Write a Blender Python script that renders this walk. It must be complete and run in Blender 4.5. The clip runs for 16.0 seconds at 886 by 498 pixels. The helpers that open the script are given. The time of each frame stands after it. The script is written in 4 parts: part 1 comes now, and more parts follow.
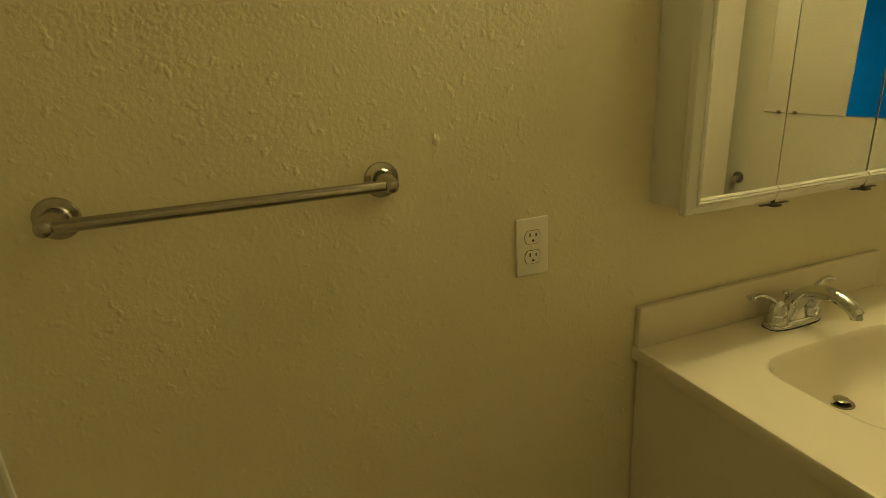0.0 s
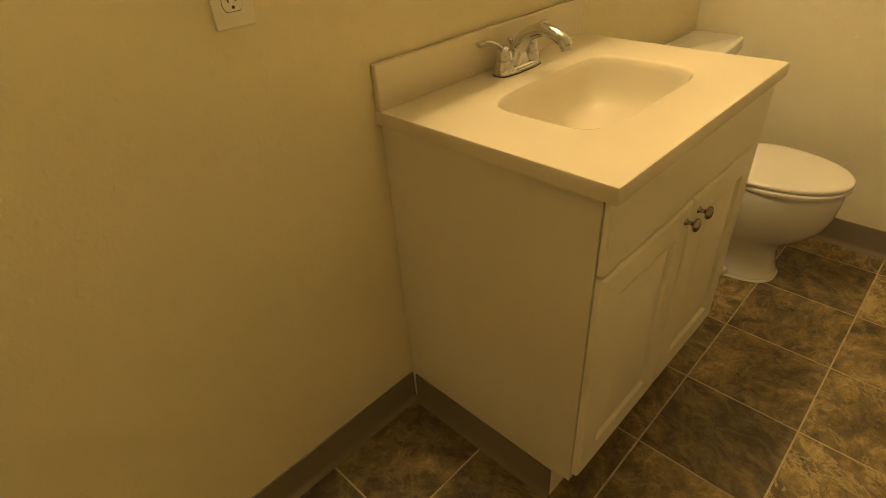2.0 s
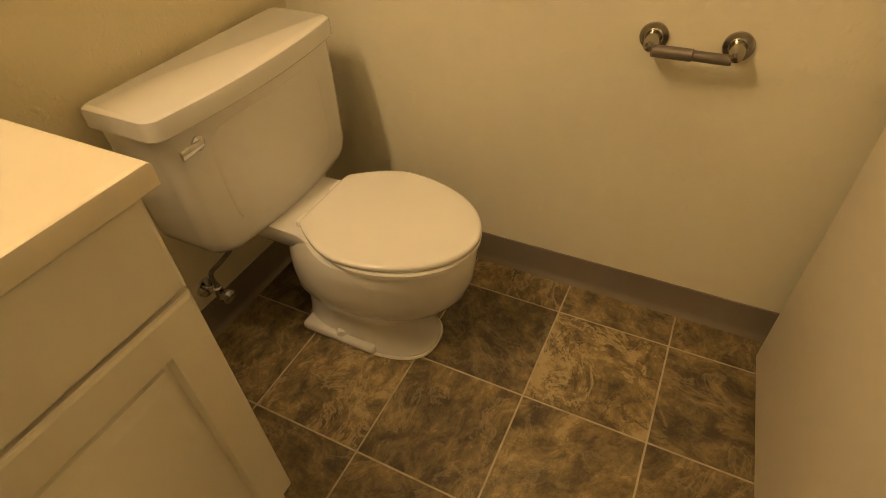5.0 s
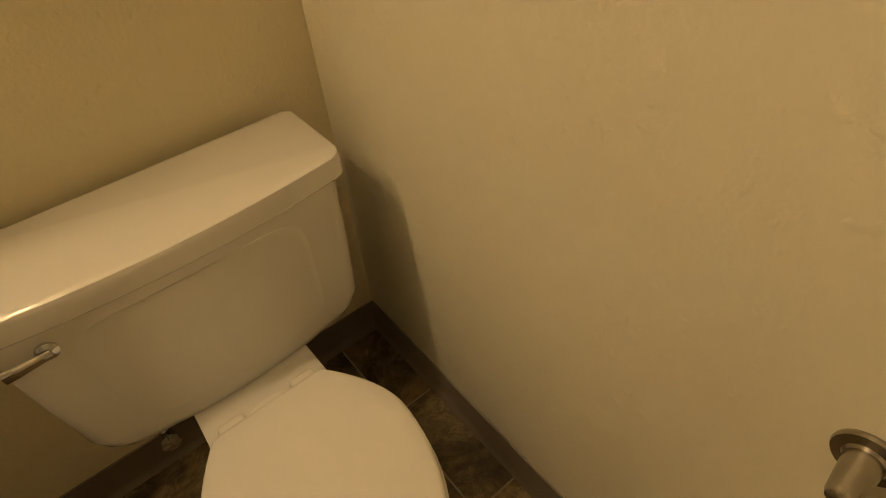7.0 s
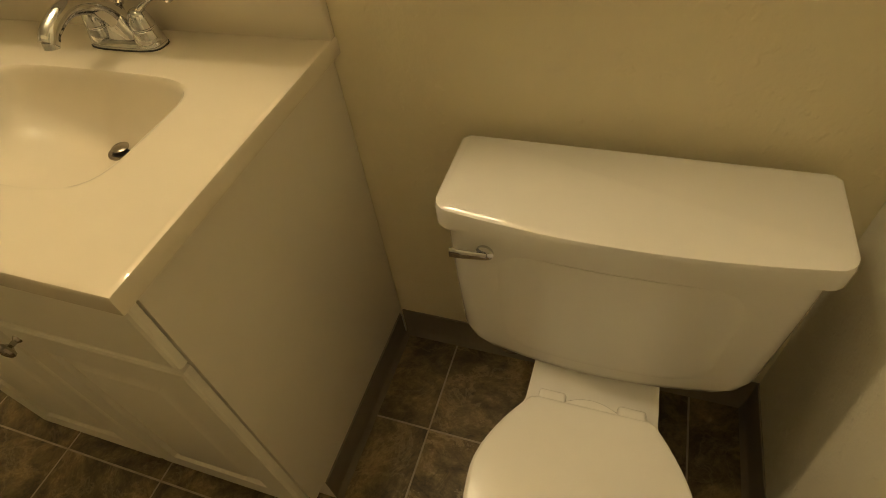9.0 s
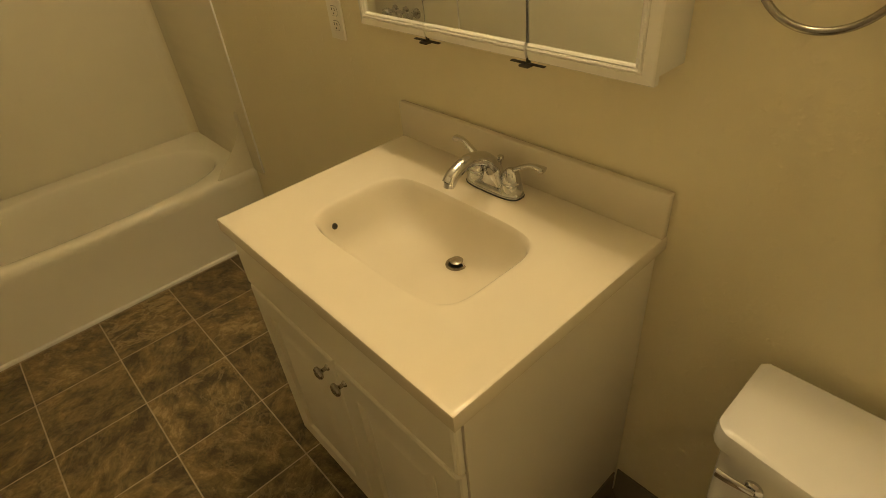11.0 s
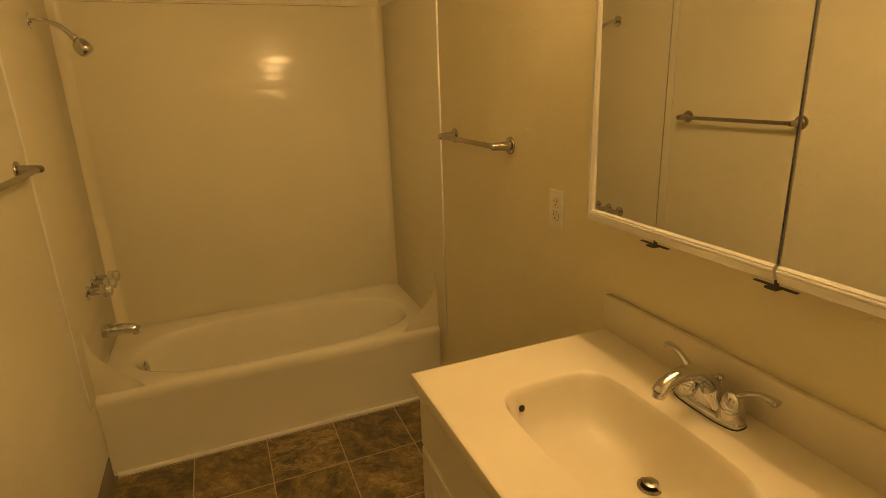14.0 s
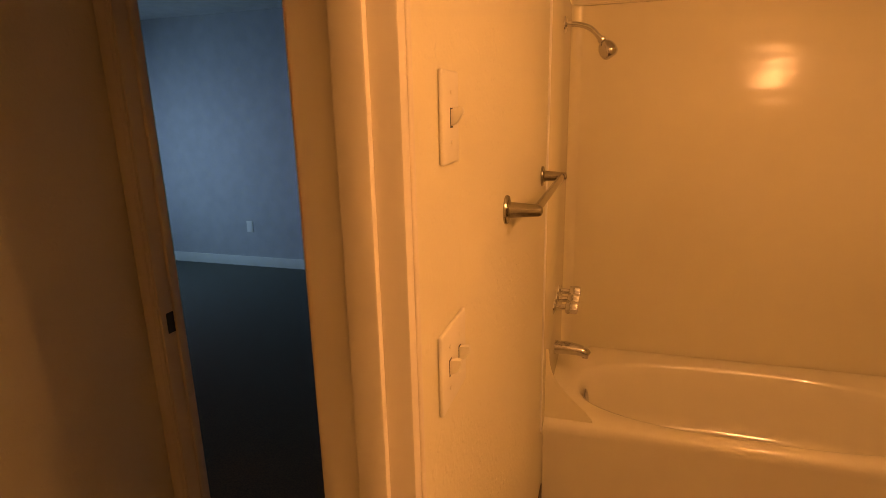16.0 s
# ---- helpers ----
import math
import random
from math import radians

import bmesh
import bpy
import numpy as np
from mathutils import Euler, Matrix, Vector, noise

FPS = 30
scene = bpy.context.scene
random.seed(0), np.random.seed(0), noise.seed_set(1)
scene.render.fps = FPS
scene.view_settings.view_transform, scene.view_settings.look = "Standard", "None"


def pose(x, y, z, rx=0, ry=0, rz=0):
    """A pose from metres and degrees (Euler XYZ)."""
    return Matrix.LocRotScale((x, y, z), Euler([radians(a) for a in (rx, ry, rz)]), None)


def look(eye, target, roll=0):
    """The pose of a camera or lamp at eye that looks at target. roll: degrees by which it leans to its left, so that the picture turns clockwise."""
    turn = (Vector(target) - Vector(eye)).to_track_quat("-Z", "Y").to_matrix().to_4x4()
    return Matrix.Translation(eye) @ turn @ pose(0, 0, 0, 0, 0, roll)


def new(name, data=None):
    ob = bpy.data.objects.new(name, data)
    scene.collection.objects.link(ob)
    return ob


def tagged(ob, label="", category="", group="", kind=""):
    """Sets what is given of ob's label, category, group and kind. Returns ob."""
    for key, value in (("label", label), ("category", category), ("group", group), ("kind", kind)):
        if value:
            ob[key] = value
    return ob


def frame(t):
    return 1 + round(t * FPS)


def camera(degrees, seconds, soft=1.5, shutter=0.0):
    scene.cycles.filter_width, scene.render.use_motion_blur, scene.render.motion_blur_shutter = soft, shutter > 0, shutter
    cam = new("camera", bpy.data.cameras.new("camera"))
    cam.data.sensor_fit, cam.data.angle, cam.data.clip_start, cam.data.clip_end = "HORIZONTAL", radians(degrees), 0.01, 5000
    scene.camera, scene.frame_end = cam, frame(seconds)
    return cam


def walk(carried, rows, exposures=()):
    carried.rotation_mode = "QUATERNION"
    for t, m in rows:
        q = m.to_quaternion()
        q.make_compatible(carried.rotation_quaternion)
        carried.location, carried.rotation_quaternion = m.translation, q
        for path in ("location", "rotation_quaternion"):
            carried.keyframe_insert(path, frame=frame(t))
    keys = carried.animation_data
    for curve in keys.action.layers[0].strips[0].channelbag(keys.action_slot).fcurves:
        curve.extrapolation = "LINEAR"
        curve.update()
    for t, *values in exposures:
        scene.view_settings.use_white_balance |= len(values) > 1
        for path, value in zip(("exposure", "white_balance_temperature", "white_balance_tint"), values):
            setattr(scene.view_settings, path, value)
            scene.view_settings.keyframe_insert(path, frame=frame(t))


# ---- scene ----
# Small bathroom with a vanity, toilet and tub, a hall and a carpeted bedroom beyond its door.
cam = camera(78.4, 16.0, soft=0.65)
PATH = [
    (0, (-0.753, -0.861, 1.489), (-0.281, 0.407, 1.058), -3.25),
    (0.5, (-0.727, -0.856, 1.416), (-0.147, 0.332, 0.898), -3.43),
    (1, (-0.721, -0.868, 1.376), (0.215, 0.657, 0.481), -4.31),
    (1.5, (-0.702, -0.881, 1.334), (0.028, 0.089, 0.597), -4.73),
    (2, (-0.680, -0.887, 1.296), (0.131, -0.041, 0.494), -4.05),
    (2.5, (-0.584, -0.929, 1.280), (0.262, -0.175, 0.424), -4.55),
    (3, (-0.405, -0.978, 1.268), (0.823, -0.053, -0.011), -4.43),
    (3.5, (-0.239, -1.023, 1.238), (0.660, -0.437, 0.308), -4.67),
    (4, (-0.039, -1.050, 1.235), (0.870, -0.485, 0.301), -4.92),
    (4.5, (0.191, -1.060, 1.212), (1.112, -0.519, 0.276), -4.56),
    (5, (0.470, -1.087, 1.213), (1.390, -0.584, 0.255), -3.73),
    (5.2, (0.562, -1.093, 1.213), (1.484, -0.598, 0.253), -3.44),
    (7.5, (1.339, -0.806, 1.259), (1.728, 0.097, 0.234), -5.57),
    (8, (1.355, -0.730, 1.257), (1.513, 0.225, 0.217), -6.39),
    (8.5, (1.333, -0.726, 1.259), (1.210, 0.241, 0.227), -7.14),
    (9, (1.252, -0.769, 1.322), (0.864, 0.101, 0.269), -8.52),
    (9.5, (1.185, -0.776, 1.350), (0.569, -0.052, 0.296), -11.31),
    (9.7, (1.179, -0.799, 1.387), (0.246, 0.200, -0.073), -10.85),
    (12, (1.105, -0.862, 1.542), (-0.346, 0.177, 0.638), -3.63),
    (12.5, (1.101, -0.879, 1.550), (-0.437, 0.134, 0.769), -2.92),
    (13, (1.094, -0.892, 1.553), (-0.497, 0.088, 0.840), -2.45),
    (13.5, (1.081, -0.905, 1.549), (-0.580, -0.002, 0.896), -2.00),
    (14, (1.070, -0.909, 1.541), (-0.187, -0.397, 1.125), -1.90),
    (14.5, (0.991, -0.999, 1.533), (-0.322, -0.628, 1.138), -1.35),
    (15, (0.869, -1.099, 1.520), (-0.494, -0.944, 1.152), -1.22),
    (15.5, (0.808, -1.176, 1.506), (-0.562, -1.309, 1.158), -1.28),
    (16, (0.619, -1.296, 1.512), (-0.695, -1.707, 1.163), -1.24),
]
EXPOSURES = [
    (0, -0.39, 6720, -6),
    (0.5, -0.28, 7050, -3),
    (1, -0.06, 7400, -3),
    (1.5, 0.11, 7760, 9),
    (2.5, 0.39, 7580, 21),
    (3.5, 0.50, 6880, 27),
    (4, 0.45, 6560, 30),
    (5, 0.34, 7220, 30),
    (7.5, -0.25, 6880, 27),
    (8.5, -0.17, 6560, 21),
    (9.5, -0.11, 5950, 18),
    (12, -0.17, 7050, 18),
    (13.5, -0.25, 7950, 12),
    (14, -0.21, 10120, 30),
    (14.5, -0.22, 11150, 54),
    (15, -0.20, 12890, 66),
    (15.5, -0.13, 15630, 78),
    (16, -0.04, 16810, 78),
]
walk(cam, [(t, look(eye, target, roll)) for t, eye, target, roll in PATH], EXPOSURES)

# ---- world ----
world = bpy.data.worlds.new("world")
scene.world = world
world.use_nodes = True
sky = world.node_tree.nodes.new("ShaderNodeTexSky")
sky.sky_type, sky.sun_disc = "NISHITA", False
sky.sun_elevation, sky.sun_rotation = radians(35), radians(200)
world.node_tree.links.new(sky.outputs[0], world.node_tree.nodes["Background"].inputs[0])
world.node_tree.nodes["Background"].inputs[1].default_value = 0.05
BULB = 161.0
BULB_COLOR = (1.0, 0.80, 0.42)
WINDOW_LIGHT = 26.0

# ---- plan ----
TILE = 0.305
GX, GY = 0.611, -0.574
XE, XW, YS, CEIL = 1.656, -1.955, -1.496, 2.44
WALL_T = 0.115
TUB_X = -1.227
DOOR_L, DOOR_R, DOOR_H = 0.112, 0.828, 2.03
BASE_H = 0.105
HALL_Y = -2.575
HALL_X0, HALL_X1 = -0.630, -0.550


# ---- materials ----
def mat(name, color, rough=0.5, metal=0.0, color2=None, scale=8.0, bump=0.0, bump_scale=150.0, blotch=0.0, coat=0.0, rough2=None, stretch=None, deep=0.003):
    m = bpy.data.materials.new(name)
    m.use_nodes = True
    nt = m.node_tree
    b = nt.nodes["Principled BSDF"]
    b.inputs["Roughness"].default_value = rough
    b.inputs["Metallic"].default_value = metal
    b.inputs["Coat Weight"].default_value = coat
    b.inputs["Coat Roughness"].default_value = 0.08
    geo = nt.nodes.new("ShaderNodeNewGeometry")
    c2 = color2 or tuple(v * 0.9 for v in color)
    n1 = nt.nodes.new("ShaderNodeTexNoise")
    n1.inputs["Scale"].default_value, n1.inputs["Detail"].default_value = scale, 6
    nt.links.new(geo.outputs["Position"], n1.inputs["Vector"])
    ramp = nt.nodes.new("ShaderNodeValToRGB")
    ramp.color_ramp.elements[0].position, ramp.color_ramp.elements[1].position = 0.35, 0.65
    ramp.color_ramp.elements[0].color, ramp.color_ramp.elements[1].color = (*c2, 1), (*color, 1)
    nt.links.new(n1.outputs["Fac"], ramp.inputs[0])
    nt.links.new(ramp.outputs[0], b.inputs["Base Color"])
    if rough2 is not None:
        mr = nt.nodes.new("ShaderNodeMapRange")
        mr.inputs["To Min"].default_value, mr.inputs["To Max"].default_value = rough, rough2
        n3 = nt.nodes.new("ShaderNodeTexNoise")
        n3.inputs["Scale"].default_value = scale * 3
        nt.links.new(geo.outputs["Position"], n3.inputs["Vector"])
        nt.links.new(n3.outputs["Fac"], mr.inputs["Value"])
        nt.links.new(mr.outputs[0], b.inputs["Roughness"])
    if bump:
        n2 = nt.nodes.new("ShaderNodeTexNoise")
        n2.inputs["Scale"].default_value, n2.inputs["Detail"].default_value = bump_scale, 1 if stretch else 3
        if stretch:
            sv = nt.nodes.new("ShaderNodeVectorMath")
            sv.operation = "MULTIPLY"
            sv.inputs[1].default_value = stretch
            nt.links.new(geo.outputs["Position"], sv.inputs[0])
            nt.links.new(sv.outputs[0], n2.inputs["Vector"])
        else:
            nt.links.new(geo.outputs["Position"], n2.inputs["Vector"])
        bp = nt.nodes.new("ShaderNodeBump")
        bp.inputs["Strength"].default_value, bp.inputs["Distance"].default_value = bump, deep
        height = n2.outputs["Fac"]
        if blotch:
            n4 = nt.nodes.new("ShaderNodeTexNoise")
            n4.inputs["Scale"].default_value, n4.inputs["Detail"].default_value = bump_scale * 0.32, 2
            nt.links.new(geo.outputs["Position"], n4.inputs["Vector"])
            r4 = nt.nodes.new("ShaderNodeMapRange")
            r4.inputs["From Min"].default_value, r4.inputs["From Max"].default_value = 0.60, 0.72
            r4.inputs["To Max"].default_value = blotch
            nt.links.new(n4.outputs["Fac"], r4.inputs["Value"])
            ad = nt.nodes.new("ShaderNodeMath")
            nt.links.new(height, ad.inputs[0])
            nt.links.new(r4.outputs[0], ad.inputs[1])
            height = ad.outputs[0]
        nt.links.new(height, bp.inputs["Height"])
        nt.links.new(bp.outputs[0], b.inputs["Normal"])
    return m


def emit(name, color, strength):
    m = bpy.data.materials.new(name)
    m.use_nodes = True
    b = m.node_tree.nodes["Principled BSDF"]
    b.inputs["Base Color"].default_value = (0.8, 0.8, 0.8, 1)
    b.inputs["Emission Color"].default_value = (*color, 1)
    b.inputs["Emission Strength"].default_value = strength
    return m


def brushed(name, color, rough):
    return mat(name, color, rough, 1.0, tuple(v * 0.92 for v in color), 60, rough2=rough * 1.4)


def tile_mat():
    """Slate-look vinyl: dark and light clouds, flaky pale edges and dark cracks; each tile is shifted and toned by its object."""
    m = bpy.data.materials.new("slate_vinyl")
    m.use_nodes = True
    nt = m.node_tree
    L = nt.links.new
    b = nt.nodes["Principled BSDF"]
    info = nt.nodes.new("ShaderNodeObjectInfo")
    geo = nt.nodes.new("ShaderNodeNewGeometry")
    tone = nt.nodes.new("ShaderNodeSeparateColor")
    L(info.outputs["Color"], tone.inputs[0])

    def math_node(op, a, c=None, d=None):
        n = nt.nodes.new("ShaderNodeMath")
        n.operation = op
        for i, v in enumerate((a, c, d)):
            if v is None:
                continue
            if isinstance(v, (int, float)):
                n.inputs[i].default_value = v
            else:
                L(v, n.inputs[i])
        return n.outputs[0]

    shift = math_node("MULTIPLY", info.outputs["Random"], 37.0)
    off = nt.nodes.new("ShaderNodeCombineXYZ")
    for i in range(3):
        L(shift, off.inputs[i])
    vec = nt.nodes.new("ShaderNodeVectorMath")
    vec.operation = "ADD"
    L(geo.outputs["Position"], vec.inputs[0])
    L(off.outputs[0], vec.inputs[1])
    spin = nt.nodes.new("ShaderNodeVectorRotate")
    spin.rotation_type = "Z_AXIS"
    L(vec.outputs[0], spin.inputs["Vector"])
    L(math_node("MULTIPLY", info.outputs["Random"], 50.0), spin.inputs["Angle"])
    stretch = nt.nodes.new("ShaderNodeVectorMath")
    stretch.operation = "MULTIPLY"
    stretch.inputs[1].default_value = (1.0, 1.35, 1.0)
    L(spin.outputs[0], stretch.inputs[0])

    def noise_node(scale, detail, rough, dist):
        n = nt.nodes.new("ShaderNodeTexNoise")
        for key, v in (("Scale", scale), ("Detail", detail), ("Roughness", rough), ("Distortion", dist)):
            n.inputs[key].default_value = v
        L(stretch.outputs[0], n.inputs["Vector"])
        return n.outputs["Fac"]

    big, mid = noise_node(5.0, 10, 0.68, 0.35), noise_node(13.0, 12, 0.72, 0.5)
    flake, crack, fine = noise_node(7.0, 11, 0.68, 0.6), noise_node(6.0, 11, 0.68, 0.6), noise_node(85.0, 5, 0.65, 0.6)
    cloud = math_node("ADD", math_node("MULTIPLY", math_node("SUBTRACT", big, 0.5), tone.outputs[1]), tone.outputs[0])
    cloud = math_node("MULTIPLY_ADD", math_node("SUBTRACT", mid, 0.5), 1.45, cloud)
    cloud = math_node("MULTIPLY_ADD", math_node("SUBTRACT", fine, 0.5), 0.30, cloud)
    ramp = nt.nodes.new("ShaderNodeValToRGB")
    e = ramp.color_ramp.elements
    e[0].position, e[0].color = 0.26, (0.056, 0.041, 0.023, 1)
    e[1].position, e[1].color = 0.78, (0.41, 0.31, 0.165, 1)
    for pos, col in ((0.42, (0.125, 0.092, 0.044, 1)), (0.55, (0.198, 0.143, 0.064, 1)), (0.66, (0.27, 0.198, 0.090, 1))):
        k = e.new(pos)
        k.color = col
    L(cloud, ramp.inputs[0])

    def band(fac, lo, mid_, hi):
        r = nt.nodes.new("ShaderNodeValToRGB")
        q = r.color_ramp.elements
        q[0].position, q[0].color = lo, (0, 0, 0, 1)
        q[1].position, q[1].color = mid_, (1, 1, 1, 1)
        k = q.new(hi)
        k.color = (0, 0, 0, 1)
        L(fac, r.inputs[0])
        return math_node("MULTIPLY", r.outputs[0], tone.outputs[2])

    def over(colour, fac, under):
        x = nt.nodes.new("ShaderNodeMixRGB")
        x.inputs[2].default_value = (*colour, 1)
        L(fac, x.inputs[0])
        L(under, x.inputs[1])
        return x.outputs[0]

    c = over((0.064, 0.046, 0.025), band(crack, 0.480, 0.5, 0.520), ramp.outputs[0])
    c = over((0.46, 0.36, 0.20), band(flake, 0.535, 0.556, 0.60), c)
    L(c, b.inputs["Base Color"])
    mr = nt.nodes.new("ShaderNodeMapRange")
    mr.inputs["To Min"].default_value, mr.inputs["To Max"].default_value = 0.30, 0.55
    L(mid, mr.inputs["Value"])
    L(mr.outputs[0], b.inputs["Roughness"])
    bp = nt.nodes.new("ShaderNodeBump")
    bp.inputs["Strength"].default_value, bp.inputs["Distance"].default_value = 0.6, 0.005
    L(math_node("ADD", mid, math_node("MULTIPLY", fine, 0.5)), bp.inputs["Height"])
    L(bp.outputs[0], b.inputs["Normal"])
    return m


M_WALL = mat("wall_paint", (0.78, 0.735, 0.585), 0.42, color2=(0.75, 0.705, 0.555), scale=3, bump=0.34, bump_scale=130, blotch=0.9)
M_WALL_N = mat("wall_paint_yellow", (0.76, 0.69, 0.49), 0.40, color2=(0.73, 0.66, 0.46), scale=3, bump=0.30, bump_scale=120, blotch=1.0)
M_CEIL = mat("ceiling_paint", (0.82, 0.79, 0.70), 0.8, bump=0.3, bump_scale=90)
M_SURROUND = mat("surround_gloss", (0.78, 0.73, 0.575), 0.18, color2=(0.76, 0.71, 0.555), scale=2, bump=1.0, bump_scale=5.0, stretch=(0.25, 0.4, 1.8), deep=0.0075)
M_SURROUND.node_tree.nodes["Principled BSDF"].inputs["Specular IOR Level"].default_value = 0.32
M_TUB = mat("tub_enamel", (0.80, 0.76, 0.635), 0.065, color2=(0.78, 0.74, 0.615), scale=3)
M_CAULK = mat("caulk", (0.82, 0.80, 0.74), 0.5)
M_VANITY = mat("vanity_foil", (0.79, 0.75, 0.64), 0.32, color2=(0.77, 0.73, 0.62), scale=5)
M_SIDE = mat("vanity_side", (0.76, 0.71, 0.60), 0.42, color2=(0.74, 0.69, 0.58), scale=5)
M_COUNTER = mat("cultured_marble", (0.71, 0.65, 0.52), 0.03, color2=(0.695, 0.63, 0.50), scale=4)
M_PORC = mat("porcelain", (0.74, 0.725, 0.695), 0.09, color2=(0.72, 0.705, 0.675), scale=3, coat=0.4)
M_SEAT = mat("seat_plastic", (0.80, 0.78, 0.74), 0.22, color2=(0.78, 0.76, 0.72), scale=3)
M_CHROME = mat("chrome", (0.68, 0.68, 0.69), 0.07, 1.0, (0.60, 0.60, 0.61), 40)
M_NICKEL = brushed("brushed_nickel", (0.43, 0.40, 0.35), 0.20)
M_DARKMETAL = mat("dark_metal", (0.10, 0.09, 0.08), 0.4, 0.9)
M_BASE = mat("vinyl_base", (0.20, 0.165, 0.125), 0.55, color2=(0.18, 0.15, 0.11), scale=6, bump=0.05)
M_TRIM = mat("trim_paint", (0.76, 0.70, 0.60), 0.35, color2=(0.73, 0.67, 0.57), scale=6, bump=0.06, bump_scale=60)
M_DOOR = mat("door_paint", (0.76, 0.70, 0.59), 0.40, color2=(0.74, 0.68, 0.57), scale=4, bump=0.06, bump_scale=80)
M_CABFRAME = mat("cabinet_enamel", (0.84, 0.82, 0.765), 0.26, color2=(0.82, 0.80, 0.745), scale=6)
M_PLATE = mat("plate_plastic", (0.85, 0.81, 0.70), 0.28)
# near-black for the shade inside small openings, which are not cut
M_SLOT_SHADE = mat("slot_shade", (0.02, 0.02, 0.02), 0.6)
M_MIRROR = mat("mirror", (0.86, 0.87, 0.85), 0.015, 1.0, (0.855, 0.865, 0.845), 2)
M_TILE = tile_mat()
M_GROUT = mat("grout", (0.50, 0.42, 0.30), 0.7, color2=(0.38, 0.31, 0.21), scale=25)
M_CARPET = mat("carpet", (0.20, 0.155, 0.115), 0.95, color2=(0.10, 0.078, 0.058), scale=180, bump=1.0, bump_scale=500)
M_BEDWALL = mat("bedroom_paint", (0.46, 0.45, 0.42), 0.6, bump=0.15, bump_scale=110)
M_BULB = emit("bulb_glass", BULB_COLOR, BULB)
M_ROLLER = mat("roller_metal", (0.22, 0.19, 0.16), 0.45, 0.6)
M_BLACK = mat("rubber", (0.03, 0.03, 0.03), 0.6)
M_BRAID = mat("braided_hose", (0.35, 0.33, 0.30), 0.4, 0.7, (0.15, 0.14, 0.13), 300)


# ---- builders ----
def link(name, bm, material, smooth=35.0):
    me = bpy.data.meshes.new(name)
    bmesh.ops.recalc_face_normals(bm, faces=bm.faces)
    bm.to_mesh(me)
    bm.free()
    me.materials.append(material)
    if smooth:
        me.polygons.foreach_set("use_smooth", [True] * len(me.polygons))
        me.set_sharp_from_angle(angle=radians(smooth))
    return new(name, me)


ROOT = {}


def thing(name, base, label, category, group="", kind=""):
    e = new(name)
    e.empty_display_size = 0.05
    e.location = base
    ROOT[e] = Vector(base)
    return tagged(e, label, category, group, kind)


def part(name, bm, material, parent, label="", smooth=35.0):
    """One mesh under a thing or a part; the bmesh is in world coordinates."""
    o = ROOT[parent]
    for v in bm.verts:
        v.co -= o
    ob = link(name, bm, material, smooth)
    ob.parent = parent
    ROOT[ob] = o
    if label:
        tagged(ob, label)
    return ob


def solo(name, bm, material, label, category, kind="", smooth=35.0, group=""):
    ob = link(name, bm, material, smooth)
    ROOT[ob] = Vector((0, 0, 0))
    return tagged(ob, label, category, group, kind)


def box(x0, x1, y0, y1, z0, z1, bevel=0.0, seg=2, bm=None):
    own = bmesh.new()
    bmesh.ops.create_cube(own, size=1)
    for v in own.verts:
        v.co = Vector(((x0 + x1) / 2 + v.co.x * (x1 - x0), (y0 + y1) / 2 + v.co.y * (y1 - y0), (z0 + z1) / 2 + v.co.z * (z1 - z0)))
    if bevel:
        bmesh.ops.bevel(own, geom=own.edges[:], offset=bevel, segments=seg, profile=0.5, affect="EDGES")
    if bm is None:
        return own
    return join(bm, own)


def join(bm, other):
    me = bpy.data.meshes.new("tmp")
    other.to_mesh(me)
    other.free()
    bm.from_mesh(me)
    bpy.data.meshes.remove(me)
    return bm


def loft(loops, cap0=True, cap1=True, closed=True):
    """A skin over loops of points, all of one length."""
    bm = bmesh.new()
    rows = [[bm.verts.new(p) for p in loop] for loop in loops]
    n = len(rows[0])
    for a, b in zip(rows, rows[1:]):
        for i in range(n if closed else n - 1):
            bm.faces.new((a[i], a[(i + 1) % n], b[(i + 1) % n], b[i]))
    if cap0:
        bm.faces.new(rows[0])
    if cap1:
        bm.faces.new(rows[-1][::-1])
    return bm


def lathe(profile, origin, axis, n=28):
    """Turn (radius, along) pairs about an axis from an origin."""
    axis = Vector(axis).normalized()
    u = axis.orthogonal().normalized()
    w = axis.cross(u)
    o = Vector(origin)
    loops = []
    for r, h in profile:
        loops.append([o + axis * h + (u * math.cos(a) + w * math.sin(a)) * max(r, 1e-4) for a in (2 * math.pi * i / n for i in range(n))])
    return loft(loops)


def tube(points, radii, n=16, up=(0, 0, 1), flat=1.0):
    """A pipe through points; radii one number or one a point; flat squashes it along the up direction."""
    pts = [Vector(p) for p in points]
    if not isinstance(radii, (list, tuple)):
        radii = [radii] * len(pts)
    loops = []
    for i, p in enumerate(pts):
        d = (pts[min(i + 1, len(pts) - 1)] - pts[max(i - 1, 0)]).normalized()
        s = d.cross(Vector(up))
        s = s.normalized() if s.length > 1e-4 else d.orthogonal().normalized()
        w = s.cross(d).normalized()
        loops.append([p + (s * math.cos(a) + w * math.sin(a) * flat) * radii[i] for a in (2 * math.pi * k / n for k in range(n))])
    return loft(loops)


